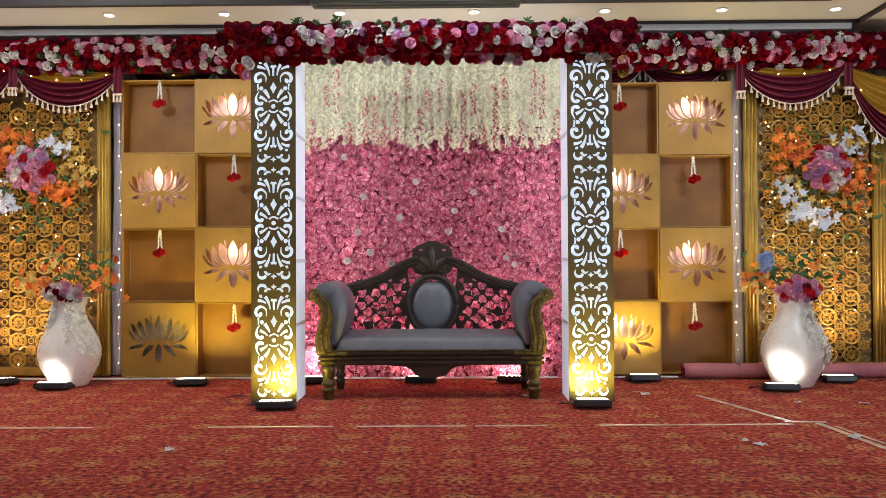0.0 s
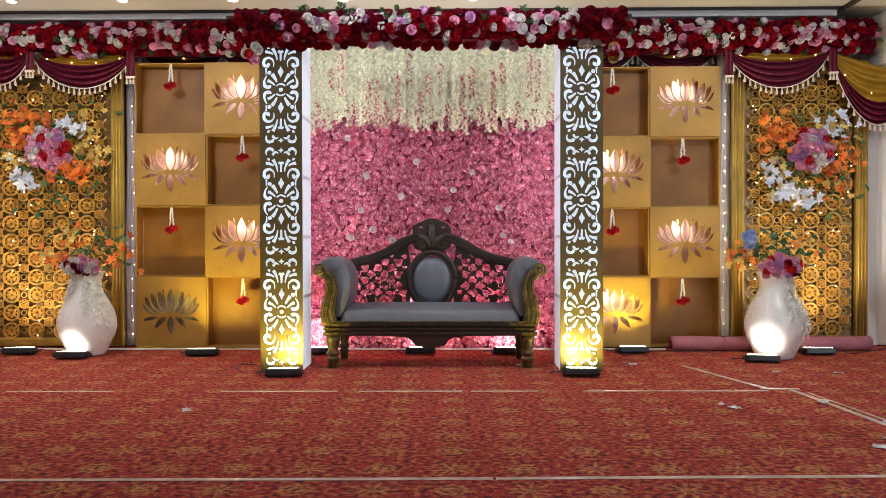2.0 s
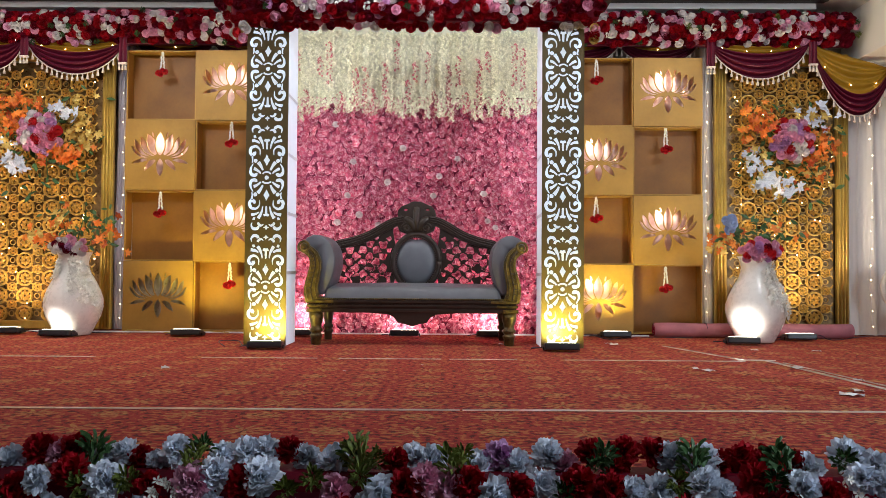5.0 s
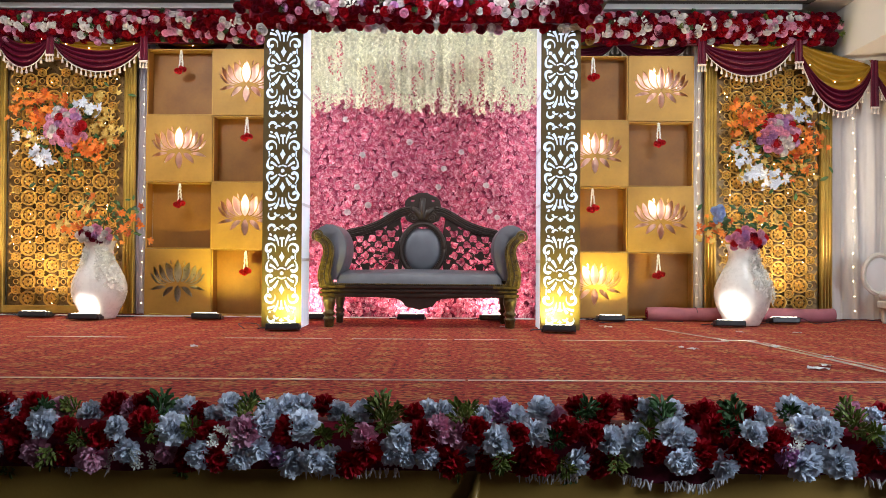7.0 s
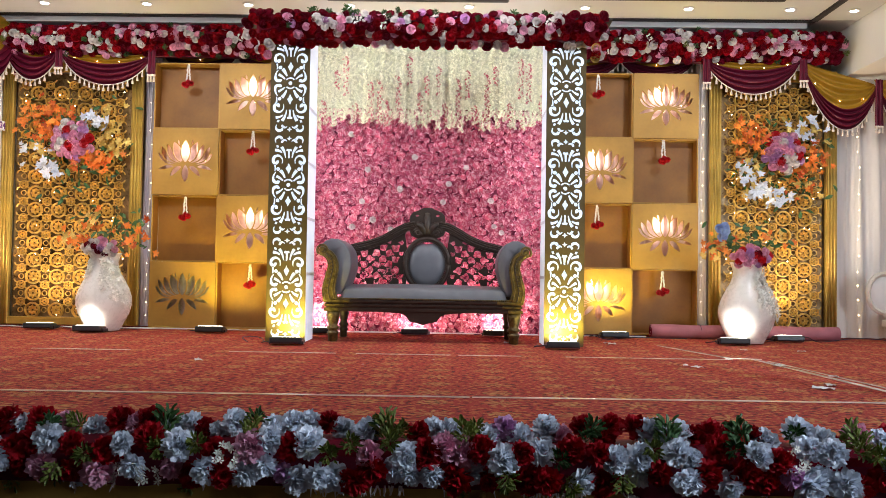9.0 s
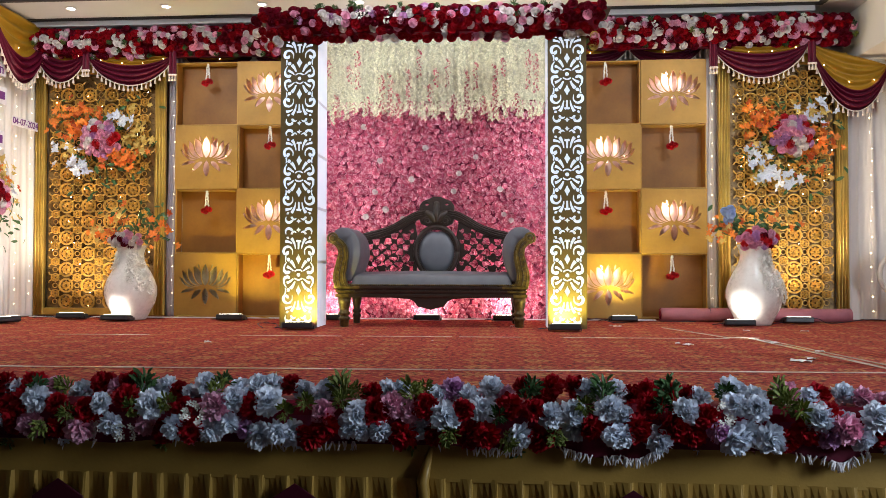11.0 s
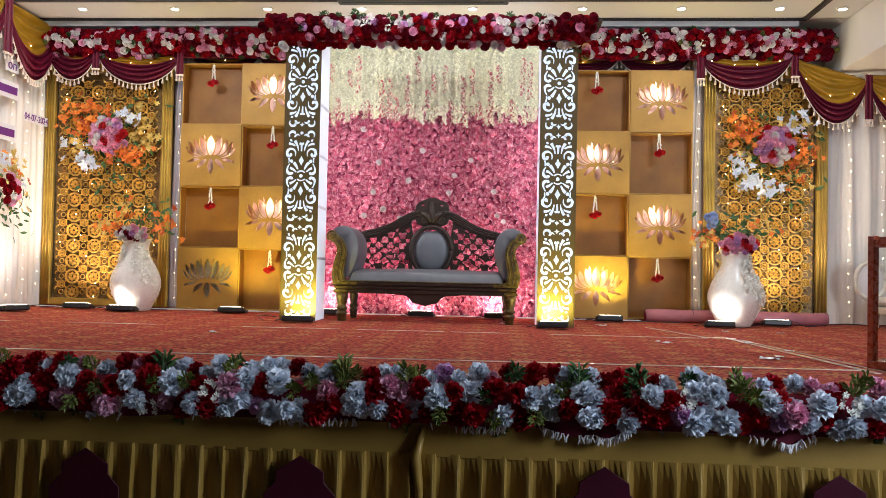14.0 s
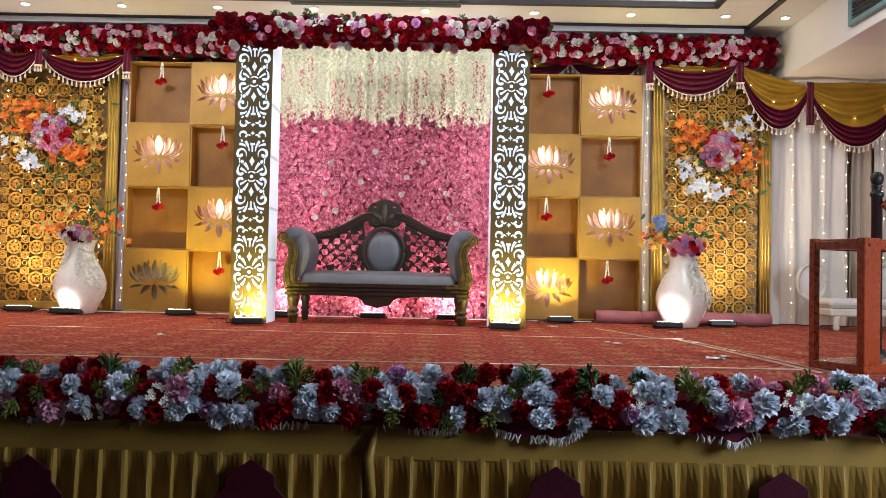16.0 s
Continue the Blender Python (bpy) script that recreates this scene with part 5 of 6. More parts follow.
def swag(m, width, gold, drop, top_drop=0.0, label="draped swag of gold and maroon satin with tassel fringe", left=0.0, right=0.0, seed=0, bulbs=4):
    """A swag between two hangers, in a frame whose x runs along the wall, y into it and z up. left, right: heights of its ends."""
    sw = empty("swag", (0, 0, 0), label=label, category="drapery", group="swags of the valance")
    sw.matrix_basis = m
    arc = lambda u: (4 * u * (1 - u)) ** 0.75
    base = lambda u: left * (1 - u) + right * u

    def gfn(u, v):
        z = base(u) - top_drop * arc(u) * 0.3 - (0.03 + gold * arc(u)) * v
        fold = math.sin(v * 2 * math.pi * 3.2 + 0.8 * math.sin(u * 3 + seed))
        return (width * u, -0.035 - 0.02 * fold * arc(u) - 0.03 * v, z)

    def mfn(u, v):
        ztop = base(u) - top_drop * arc(u) * 0.3 - 0.02 - gold * arc(u)
        zbot = base(u) - 0.06 - drop * arc(u)
        fold = math.sin(v * 2 * math.pi * 4.2 + 0.6 * math.sin(u * 4 + seed * 2))
        return (width * u, -0.075 - 0.022 * fold * (0.25 + arc(u)) - 0.03 * math.sin(math.pi * v), ztop + (zbot - ztop) * v)

    part("gold_drape", Geo().grid(gfn, 40, 26), M_goldsatin, sw, "gold satin upper drape", smooth=True, fix=False)
    part("maroon_drape", Geo().grid(mfn, 40, 32), M_maroon, sw, "maroon satin lower drape", smooth=True, fix=False)
    edge = [mfn(i / 24, 1.0) for i in range(25)]
    part("fringe_band", Geo().tube([(x, y - 0.004, z) for x, y, z in edge], 0.005, 6), M_fringe, sw, "cream fringe band", smooth=True)
    n = max(6, int(width / 0.042))
    for i in range(n + 1):
        x, y, z = mfn(min(1, max(0, i / n)), 1.0)
        piece("tassel", tassel_me, sw, Matrix.Translation((x, y - 0.006, z - 0.003)))
    rr = random.Random(seed)
    for i in range(bulbs):
        u = (i + 0.5) / bulbs
        x, y, z = gfn(u, 0.8)
        piece("fairy_bulb", fairy_me, sw, Matrix.Translation((x, y - 0.02, z)))
    return sw


def tail(m, width, length):
    t = empty("drape_tail", (0, 0, 0), label="straight maroon satin tail with tassel fringe", category="drapery", group="tails of the valance")
    t.matrix_basis = m
    part("cloth", Geo().grid(lambda u, v: (width * (u - 0.5) * (1 + 0.15 * v), -0.11 - 0.012 * math.sin(u * 12.5), -length * v), 16, 6), M_maroon, t, smooth=True, fix=False)
    part("fringe_band", Geo().box(-width * 0.57, width * 0.57, -0.128, -0.1, -length - 0.008, -length + 0.008, 0.003), M_fringe, t)
    for i in range(3):
        piece("tassel", tassel_me, t, Matrix.Translation((width * (i - 1) * 0.42, -0.118, -length - 0.005)))


BACK = 0.43
B = lambda x, z, y=BACK: Matrix.Translation((x, y, z))
swag(B(-3.36, 2.50), 0.82, 0.10, 0.26, seed=1)
swag(B(-3.93, 2.56), 0.55, 0.16, 0.34, seed=2, left=0.12, bulbs=3)
swag(B(2.42, 2.50), 0.82, 0.10, 0.28, seed=3)
swag(B(3.27, 2.48), 0.65, 0.30, 0.46, seed=4, right=-0.20, bulbs=3)
swag(B(3.92, 2.32), 0.90, 0.40, 0.56, seed=5, bulbs=3)
swag(B(4.82, 2.32), 0.90, 0.40, 0.56, seed=6, bulbs=3)
for k, x in enumerate((-2.54, -1.86, 1.0, 1.68)):
    swag(B(x, 2.60, 0.66), 0.72, 0.12, 0.22, seed=10 + k, bulbs=3)
for x, z, ln in ((-3.37, 2.5, 0.24), (-2.53, 2.49, 0.3), (2.41, 2.49, 0.32), (3.26, 2.47, 0.26), (3.92, 2.30, 0.56), (4.82, 2.30, 0.56)):
    tail(B(x, z, BACK - 0.02), 0.065, ln * 0.75)
W = lambda y, z: Matrix.Translation((XL + 0.10, y, z)) @ Matrix.Rotation(radians(90), 4, "Z")
for k, y in enumerate((-0.42, -1.28, -2.14, -3.0, -3.86)):
    swag(W(y, 2.78), 0.86, 0.36, 0.58, seed=20 + k, bulbs=3)
    tail(W(y + 0.86, 2.78), 0.12, 0.5)
part_top = tagged(part("valance_board", Geo().box(-3.9, 3.62, 0.40, 0.46, 2.46, 2.74, 0.004), M_maroon), "maroon cloth covered board behind the rose garlands", "valance board")


def curtain(m, width, z0, z1, folds, amp, material, label, seed=0):
    c = empty("curtain", (0, 0, 0), label=label, category="curtain", group="curtains of the backdrop")
    c.matrix_basis = m
    rr = random.Random(seed)
    ph = [rr.uniform(0, 6) for _ in range(4)]

    def fn(u, v):
        s = u * folds * 2 * math.pi
        y = amp * (math.sin(s + ph[0]) + 0.45 * math.sin(2.3 * s + ph[1]) + 0.5 * math.sin(0.41 * s + ph[2])) * (0.55 + 0.45 * v)
        return (width * u + 0.012 * math.sin(5 * v + s * 0.3), y - 0.02, z1 + (z0 - z1) * v)

    part("cloth", Geo().grid(fn, int(folds * 10), 14), material, c, smooth=True, fix=False)
    part("rod", Geo().tube([(0, 0.02, z1 - 0.01), (width, 0.02, z1 - 0.01)], 0.012, 8), M_gold, c)
    return c


curtain(Matrix.Translation((3.60, 0.56, 0)), 0.80, 0.01, 2.36, 5, 0.026, M_curtain, "white sheer pleated curtain beside the lattice screen", 1)
curtain(Matrix.Translation((4.40, 0.56, 0)), 0.22, 0.01, 2.36, 2.5, 0.03, M_tancurt, "tan pleated curtain between white curtains", 5)
curtain(Matrix.Translation((4.62, 0.56, 0)), 0.34, 0.01, 2.36, 3, 0.026, M_curtain, "white sheer pleated curtain beside a tan one", 6)
curtain(Matrix.Translation((4.96, 0.56, 0)), 1.24, 0.01, 2.36, 8, 0.028, M_tancurt, "tan pleated curtain in the corner of the stage", 7)
curtain(Matrix.Translation((2.385, 0.56, 0)), 0.12, 0.01, 2.5, 2.5, 0.02, M_curtain, "narrow white curtain strip beside the lattice screen", 2)
curtain(Matrix.Translation((-2.68, 0.56, 0)), 0.17, 0.01, 2.5, 3, 0.02, M_lilaccurt, "narrow lavender-grey curtain strip beside the lattice screen", 3)
curtain(Matrix.Translation((XL + 0.03, -4.3, 0)) @ Matrix.Rotation(radians(90), 4, "Z"), 4.8, 0.01, 2.74, 40, 0.022, M_curtain, "white sheer pleated curtain along the side of the stage", 4)


def fairy_string(m, z0, z1, seed):
    f = empty("fairy_lights", (0, 0, 0), label="hanging string of small warm fairy lights", category="fairy lights", group="fairy light strings")
    f.matrix_basis = m
    rr = random.Random(seed)
    pts, z = [], z1
    while z > z0:
        pts.append((rr.uniform(-0.012, 0.012), rr.uniform(-0.004, 0.004), z))
        z -= rr.uniform(0.10, 0.15)
    part("wire", Geo().tube(pts, 0.002, 5), M_paper, f)
    for p in pts[1:]:
        piece("bulb", fairy_me, f, Matrix.Translation((p[0], p[1] - 0.008, p[2])))


for k, x in enumerate((3.83, 4.13, 4.36, 4.70, 5.05)):
    fairy_string(Matrix.Translation((x, 0.497, 0)), 0.06, 2.1, 50 + k)
fairy_string(Matrix.Translation((2.44, 0.52, 0)), 0.1, 2.2, 60)
fairy_string(Matrix.Translation((-2.60, 0.52, 0)), 0.1, 2.2, 61)
for k in range(8):
    fairy_string(Matrix.Translation((XL + 0.09, 0.34 - 0.24 * k, 0)) @ Matrix.Rotation(radians(90), 4, "Z"), 0.1, 2.3, 70 + k)

# ---- vases and bouquets ----
maples = {k: maple_geo(len(k)).mesh("maple_leaf", v) for k, v in (("orange", M_orange), ("cream", M_cream), ("white", M_whiteleaf))}
leaf_me = leaf_geo(1.0, 0.45).mesh("leaf", M_leaf, True)


def scatter(thing, n, centre, spread, seed, pick, size):
    r = random.Random(seed)
    n, size = int(n * 2.1), size * (0.82 if pick != "leaf" else 0.72)
    for k in range(n):
        p = Vector(centre) + Vector([max(-1.05, min(1.05, r.gauss(0, 0.5))) * s for s in spread])
        kind = pick if isinstance(pick, str) else r.choice(pick)
        d = (r.uniform(-0.8, 0.8), -1, r.uniform(-0.5, 0.9))
        if kind == "leaf":
            piece("leaf", leaf_me, thing, facing(p, d, size * r.uniform(0.8, 1.4), r.uniform(0, 6)))
        else:
            piece("maple_leaf", maples[kind], thing, facing(p, d, size * r.uniform(0.65, 1.2), r.uniform(0, 6)))


def cluster(thing, n, centre, radius, seed, mats, size, flat=1.0):
    r = random.Random(seed)
    for k in range(n):
        a = k * 2.4
        q = radius * math.sqrt((k + 0.5) / n)
        d = Vector((q * math.cos(a), 0, flat * q * math.sin(a)))
        bow = 1 - (q / radius) ** 2
        p = Vector(centre) + d + Vector((0, -0.07 * bow, 0))
        piece("rose", rose_mesh(r.choice(mats), 1 + k % 3), thing, facing(p, (d.x * 5, -1, d.z * 5), size * r.uniform(0.85, 1.15), r.uniform(0, 6)))


def stems(thing, ends, root):
    for e in ends:
        root_v, e_v = Vector(root), Vector(e)
        part("stem", Geo().tube([root_v, root_v.lerp(e_v, 0.5) + Vector((0, -0.02, 0.02)), e_v], 0.004, 5), M_leaf, thing)


def vase(x, y, seed, trail):
    v = empty("vase", (x, y, 0.002), label="large white glazed floor vase hung with white blossoms", category="vase", group="floor vases")
    prof = [(0.10, 0.0), (0.132, 0.004), (0.140, 0.02), (0.165, 0.07), (0.205, 0.15), (0.224, 0.225), (0.222, 0.29), (0.200, 0.36), (0.165, 0.43), (0.130, 0.49), (0.112, 0.54), (0.108, 0.58), (0.118, 0.625), (0.132, 0.655), (0.136, 0.662), (0.126, 0.662), (0.10, 0.60), (0.09, 0.5)]
    part("body", Geo().lathe(prof, 48), M_vase, v, smooth=True)
    r = random.Random(seed)
    for a0, hi, lo in trail:
        ms = []
        for k in range(46):
            z = lo + (hi - lo) * k / 45
            rad = np.interp(z, [p[1] for p in prof[:15]], [p[0] for p in prof[:15]]) + 0.016
            a = radians(a0 + r.gauss(0, 5))
            p = (rad * math.sin(a), -rad * math.cos(a), z)
            ms.append(facing(p, (p[0] + r.uniform(-0.1, 0.1), p[1], r.uniform(-0.1, 0.15)), r.uniform(0.018, 0.03), r.uniform(0, 6)))
        tagged(part("blossom_trail", joined(_f5, ms), M_blossom, v, "trail of white blossoms", fix=False), kind="stuff")
    return v


vase(-2.77, 0.0, 1, ((18, 0.62, 0.34), (42, 0.6, 0.27), (64, 0.56, 0.24), (-38, 0.6, 0.46)))
vase(2.61, -0.16, 2, ((14, 0.56, 0.30), (40, 0.62, 0.2), (60, 0.6, 0.18)))

bq = empty("bouquet", (-2.77, -0.02, 0.66), label="bouquet of pink roses and orange maple leaves in a vase", category="bouquet", group="bouquets")
cluster(bq, 20, (0, -0.06, 0.045), 0.15, 4, [M_pkrose, M_lilac, M_whrose, M_maroonrose, M_pkrose], 0.034, 0.45)
scatter(bq, 16, (-0.24, 0, 0.10), (0.14, 0.10, 0.10), 5, ["orange", "orange", "cream"], 0.055)
scatter(bq, 18, (0.24, 0, 0.13), (0.20, 0.10, 0.16), 6, ["orange", "orange", "leaf"], 0.055)
scatter(bq, 12, (-0.08, 0, 0.25), (0.16, 0.10, 0.12), 7, ["cream", "leaf", "orange"], 0.055)
scatter(bq, 14, (0.08, 0.02, 0.24), (0.26, 0.1, 0.16), 8, "leaf", 0.08)
stems(bq, ((-0.26, 0, 0.1), (0.28, 0, 0.2), (0.1, 0, 0.34), (-0.1, 0, 0.28)), (0, 0.02, -0.05))

bq = empty("bouquet", (2.61, -0.18, 0.66), label="bouquet of pink and lilac roses with eucalyptus leaves", category="bouquet", group="bouquets")
cluster(bq, 22, (0, -0.06, 0.045), 0.155, 9, [M_pkrose, M_lilac, M_maroonrose, M_redtuft, M_pkrose], 0.035, 0.5)
cluster(bq, 4, (-0.23, -0.02, 0.25), 0.05, 10, [M_blue], 0.042)
scatter(bq, 16, (-0.26, 0, 0.12), (0.16, 0.1, 0.10), 11, ["orange", "cream", "orange"], 0.05)
scatter(bq, 30, (-0.04, 0, 0.2), (0.34, 0.1, 0.13), 12, "leaf", 0.075)
scatter(bq, 8, (0.2, 0, 0.16), (0.16, 0.1, 0.10), 13, ["cream", "orange"], 0.045)
stems(bq, ((-0.23, 0, 0.24), (-0.3, 0, 0.12), (0.22, 0, 0.2), (0, 0, 0.3)), (0, 0.02, -0.05))

bq = empty("wall_bouquet", (3.05, 0.37, 1.60), label="bouquet of pink roses, white and orange leaves fixed to the screen", category="bouquet", group="bouquets on the screens")
cluster(bq, 28, (0.04, -0.05, 0.04), 0.17, 14, [M_pkrose, M_pkrose, M_whrose, M_lilac, M_pkrose, M_redtuft], 0.043)
scatter(bq, 26, (-0.21, -0.03, 0.18), (0.18, 0.06, 0.2), 15, "orange", 0.055)
scatter(bq, 20, (0.26, -0.03, -0.02), (0.2, 0.06, 0.16), 16, "orange", 0.055)
scatter(bq, 9, (-0.13, -0.08, -0.28), (0.20, 0.06, 0.12), 17, "white", 0.095)
scatter(bq, 10, (-0.22, -0.05, -0.2), (0.2, 0.06, 0.2), 47, ["cream", "leaf"], 0.06)
scatter(bq, 9, (0.22, -0.05, 0.24), (0.22, 0.05, 0.10), 18, ["white", "white", "cream"], 0.075)
scatter(bq, 10, (-0.25, -0.04, -0.1), (0.12, 0.05, 0.14), 19, ["cream", "white"], 0.06)
scatter(bq, 44, (0.04, 0, -0.05), (0.42, 0.05, 0.42), 20, "leaf", 0.085)
scatter(bq, 12, (0.24, -0.02, -0.24), (0.2, 0.05, 0.12), 21, ["orange", "cream", "leaf"], 0.05)
stems(bq, ((-0.3, 0, 0.25), (0.35, 0, 0.2), (0.3, 0, -0.3), (-0.2, 0, -0.35)), (0.03, 0.05, 0))

bq = empty("wall_bouquet", (-3.23, 0.37, 1.67), label="bouquet of pink roses, cream and orange leaves fixed to the screen", category="bouquet", group="bouquets on the screens")
cluster(bq, 28, (0.0, -0.05, 0.0), 0.17, 22, [M_pkrose, M_pkrose, M_whrose, M_lilac, M_pkrose, M_redtuft], 0.043)
scatter(bq, 34, (-0.26, -0.03, 0.20), (0.24, 0.06, 0.2), 23, "orange", 0.06)
scatter(bq, 18, (0.2, -0.04, -0.18), (0.22, 0.06, 0.1), 24, "orange", 0.06)
scatter(bq, 18, (-0.28, -0.05, -0.07), (0.2, 0.05, 0.1), 25, ["cream", "white", "leaf"], 0.05)
scatter(bq, 6, (-0.24, -0.06, -0.25), (0.2, 0.05, 0.08), 26, "white", 0.085)
scatter(bq, 8, (0.2, -0.06, 0.17), (0.16, 0.05, 0.1), 27, "white", 0.075)
scatter(bq, 20, (0.32, -0.03, 0.05), (0.16, 0.05, 0.26), 28, "cream", 0.06)
scatter(bq, 44, (0.04, 0, -0.1), (0.46, 0.05, 0.46), 29, "leaf", 0.085)
stems(bq, ((-0.35, 0, 0.25), (0.3, 0, 0.25), (0.05, 0, -0.4), (-0.35, 0, -0.2)), (0, 0.05, 0))

bq = empty("wall_bouquet", (-3.88, -0.32, 1.08), label="bouquet of red, cream and orange leaves on the side curtain", category="bouquet", group="bouquets on the screens")
bq.rotation_euler = (0, 0, radians(90))
cluster(bq, 12, (0, -0.04, 0), 0.13, 30, [M_pkrose, M_whrose, M_red], 0.046)
scatter(bq, 22, (0.05, -0.02, 0.2), (0.3, 0.05, 0.16), 31, ["orange", "cream", "white"], 0.06)
scatter(bq, 18, (0.1, -0.02, -0.1), (0.3, 0.05, 0.2), 32, ["cream", "leaf"], 0.06)
scatter(bq, 24, (0.1, 0, -0.15), (0.36, 0.05, 0.26), 33, "leaf", 0.085)

# ---- rolled carpet ----
roll = empty("rolled_carpet", (0, 0, 0), label="dusty pink rolled carpet lying along the backdrop", category="rolled carpet")
part("roll", Geo().tube([(1.93 + 1.62 * i / 20, 0.26 + 0.012 * math.sin(i * 0.7), 0.061 + 0.002 * math.sin(i)) for i in range(21)], 0.058, 20), M_rollpink, roll, smooth=True)
spiral = [(1.926, 0.26 + (0.012 + 0.0023 * i) * math.cos(i * 0.8), 0.061 + (0.012 + 0.0023 * i) * math.sin(i * 0.8)) for i in range(19)]
part("end_spiral", Geo().tube(spiral, 0.004, 5), M_maroonrose, roll)
for k, x in enumerate((2.35, 3.1)):
    part("tie", ellipse_ring(0.0595, 0.0595, 0.004, 20, 5).mesh("tie", M_cable), None, roll).matrix_basis = Matrix.Translation((x, 0.26, 0.061)) @ Matrix.Rotation(radians(90), 4, "Z")

# ---- stage skirt ----
skirt = empty("stage_skirt", (0, 0, 0), label="olive-gold satin stage skirt, pleated below a plain band", category="stage skirt")


part("band", Geo().grid(lambda u, v: (-3.95 + 9.2 * u, -4.505 - 0.012 * v + 0.006 * math.sin(u * 60) * v + 0.004 * math.sin(u * 23), -0.02 - 0.185 * v), 200, 6), M_skirt, skirt, "plain satin band", smooth=True, fix=False)
gp = Geo()
NP = int(9.2 / 0.083)
cols = []
for i in range(NP):
    x0 = -3.95 + i * 0.083
    w = 0.012 * math.sin(i * 1.7)
    for f, dy in ((0.0, -0.020), (0.06, 0.010), (0.22, 0.013), (0.45, 0.004), (0.68, -0.010), (0.86, -0.021), (0.96, -0.024)):
        cols.append((x0 + 0.083 * f + w * 0.3, dy))
for j in range(7):
    v = j / 6
    for x, dy in cols:
        gp.v.append((x + 0.006 * v * math.sin(x * 9), -4.520 + dy * (0.3 + 1.15 * v ** 0.6), -0.195 - 0.40 * v))
n = len(cols)
for j in range(6):
    for i in range(n - 1):
        gp.f.append((j * n + i, j * n + i + 1, (j + 1) * n + i + 1, (j + 1) * n + i))
part("pleats", gp, M_skirt, skirt, "knife-pleated satin", fix=False)
for x in (-3.55, -2.72, -1.92, -0.87, -0.10, 0.946, 1.72, 2.76, 3.53, 4.57):
    half = [(0, -0.212), (0.082, -0.266), (0.084, -0.302), (0.124, -0.345), (0.135, -0.585)]
    d = part("maroon_inset", plate("maroon_inset", [(x + a, z) for a, z in half] + [(x - a, z) for a, z in half[:0:-1]], [], 0.008, M_inset, 0.002), None, skirt, "maroon satin arrow inset")
    d.location = (0, -4.556, 0)
    for q in (-0.055, 0.0, 0.05):
        part("fold", Geo().tube([(x + q, -4.559, -0.262), (x + q * 1.25, -4.566, -0.585)], 0.007, 5), M_inset, d)
part("seam_knot", Geo().tube([(0.325, -4.52, -0.1), (0.30, -4.535, -0.2), (0.315, -4.53, -0.32), (0.31, -4.53, -0.58)], [0.008, 0.02, 0.014, 0.016], 8), M_skirt, skirt, "gathered seam", smooth=True)

runner = empty("edge_cloth", (0, 0, 0), label="dark maroon edge cloth with cream tassel fringe", category="edge cloth")


def hem(x):
    return -0.086 - sum(h * max(0, 1 - ((x - c) / w) ** 2) for c, w, h in ((0.52, 0.12, 0.012), (0.86, 0.14, 0.03), (0.97, 0.06, 0.022), (1.52, 0.13, 0.02), (1.56, 0.04, 0.02), (-0.1, 0.12, 0.006), (-0.7, 0.1, 0.01), (2.2, 0.15, 0.015)))


part("cloth", Geo().grid(lambda u, v: (-3.92 + 9.1 * u, -4.535 - 0.012 * v, 0.0 + hem(-3.92 + 9.1 * u) * v), 240, 2), M_maroon, runner, smooth=True, fix=False)
strand_me = Geo().tube([(0, 0, 0), (0.002, -0.004, -0.014), (-0.001, -0.002, -0.030)], [0.0025, 0.003, 0.0012], 5).mesh("fringe_strand", M_paper, True)
r = random.Random(91)
for k in range(190):
    x = r.choice([r.uniform(0.44, 0.62), r.uniform(0.72, 1.03), r.uniform(0.86, 1.03), r.uniform(1.40, 1.64), r.uniform(-1.4, 2.4), r.uniform(1.53, 1.6), r.uniform(-0.25, 0.1)])
    piece("fringe_strand", strand_me, runner, Matrix.Translation((x, -4.552, hem(x) + 0.008)) @ pose(0, 0, 0, r.uniform(-25, 10), r.uniform(-35, 35), r.uniform(0, 360)))

# ---- tape, scraps and cables on the carpet ----


def strip(x0, y0, x1, y1, w, label="strip of clear tape stuck along the carpet"):
    d = Vector((x1 - x0, y1 - y0, 0))
    a = math.atan2(d.y, d.x)
    t = part("tape_strip", Geo().box(0, d.length, -w / 2, w / 2, 0, 0.0025, 0.0008), M_tape)
    t.matrix_basis = Matrix.Translation((x0, y0, 0.001)) @ Matrix.Rotation(a, 4, "Z")
    tagged(t, label, "tape", "tape on the carpet")


for x0, x1 in ((-3.8, -3.0), (-2.55, -1.9), (-1.25, -0.55), (-0.42, 0.2), (0.25, 0.66), (0.95, 2.04)):
    strip(x0, -1.575 + 0.02 * (x0 + 2) / 2, x1, -1.575 + 0.02 * (x1 + 2) / 2, 0.026)
strip(-3.85, -3.44, 0.3, -3.36, 0.030)
strip(0.31, -3.358, 2.33, -3.30, 0.030)
strip(1.80, -0.55, 2.05, -1.44, 0.035, "pale worn strip of tape crossing the carpet")
strip(2.02, -1.46, 2.25, -1.47, 0.03)
strip(2.19, -1.50, 2.35, -3.42, 0.035, "pale worn strip of tape crossing the carpet")
strip(2.25, -1.60, 2.43, -3.42, 0.018)


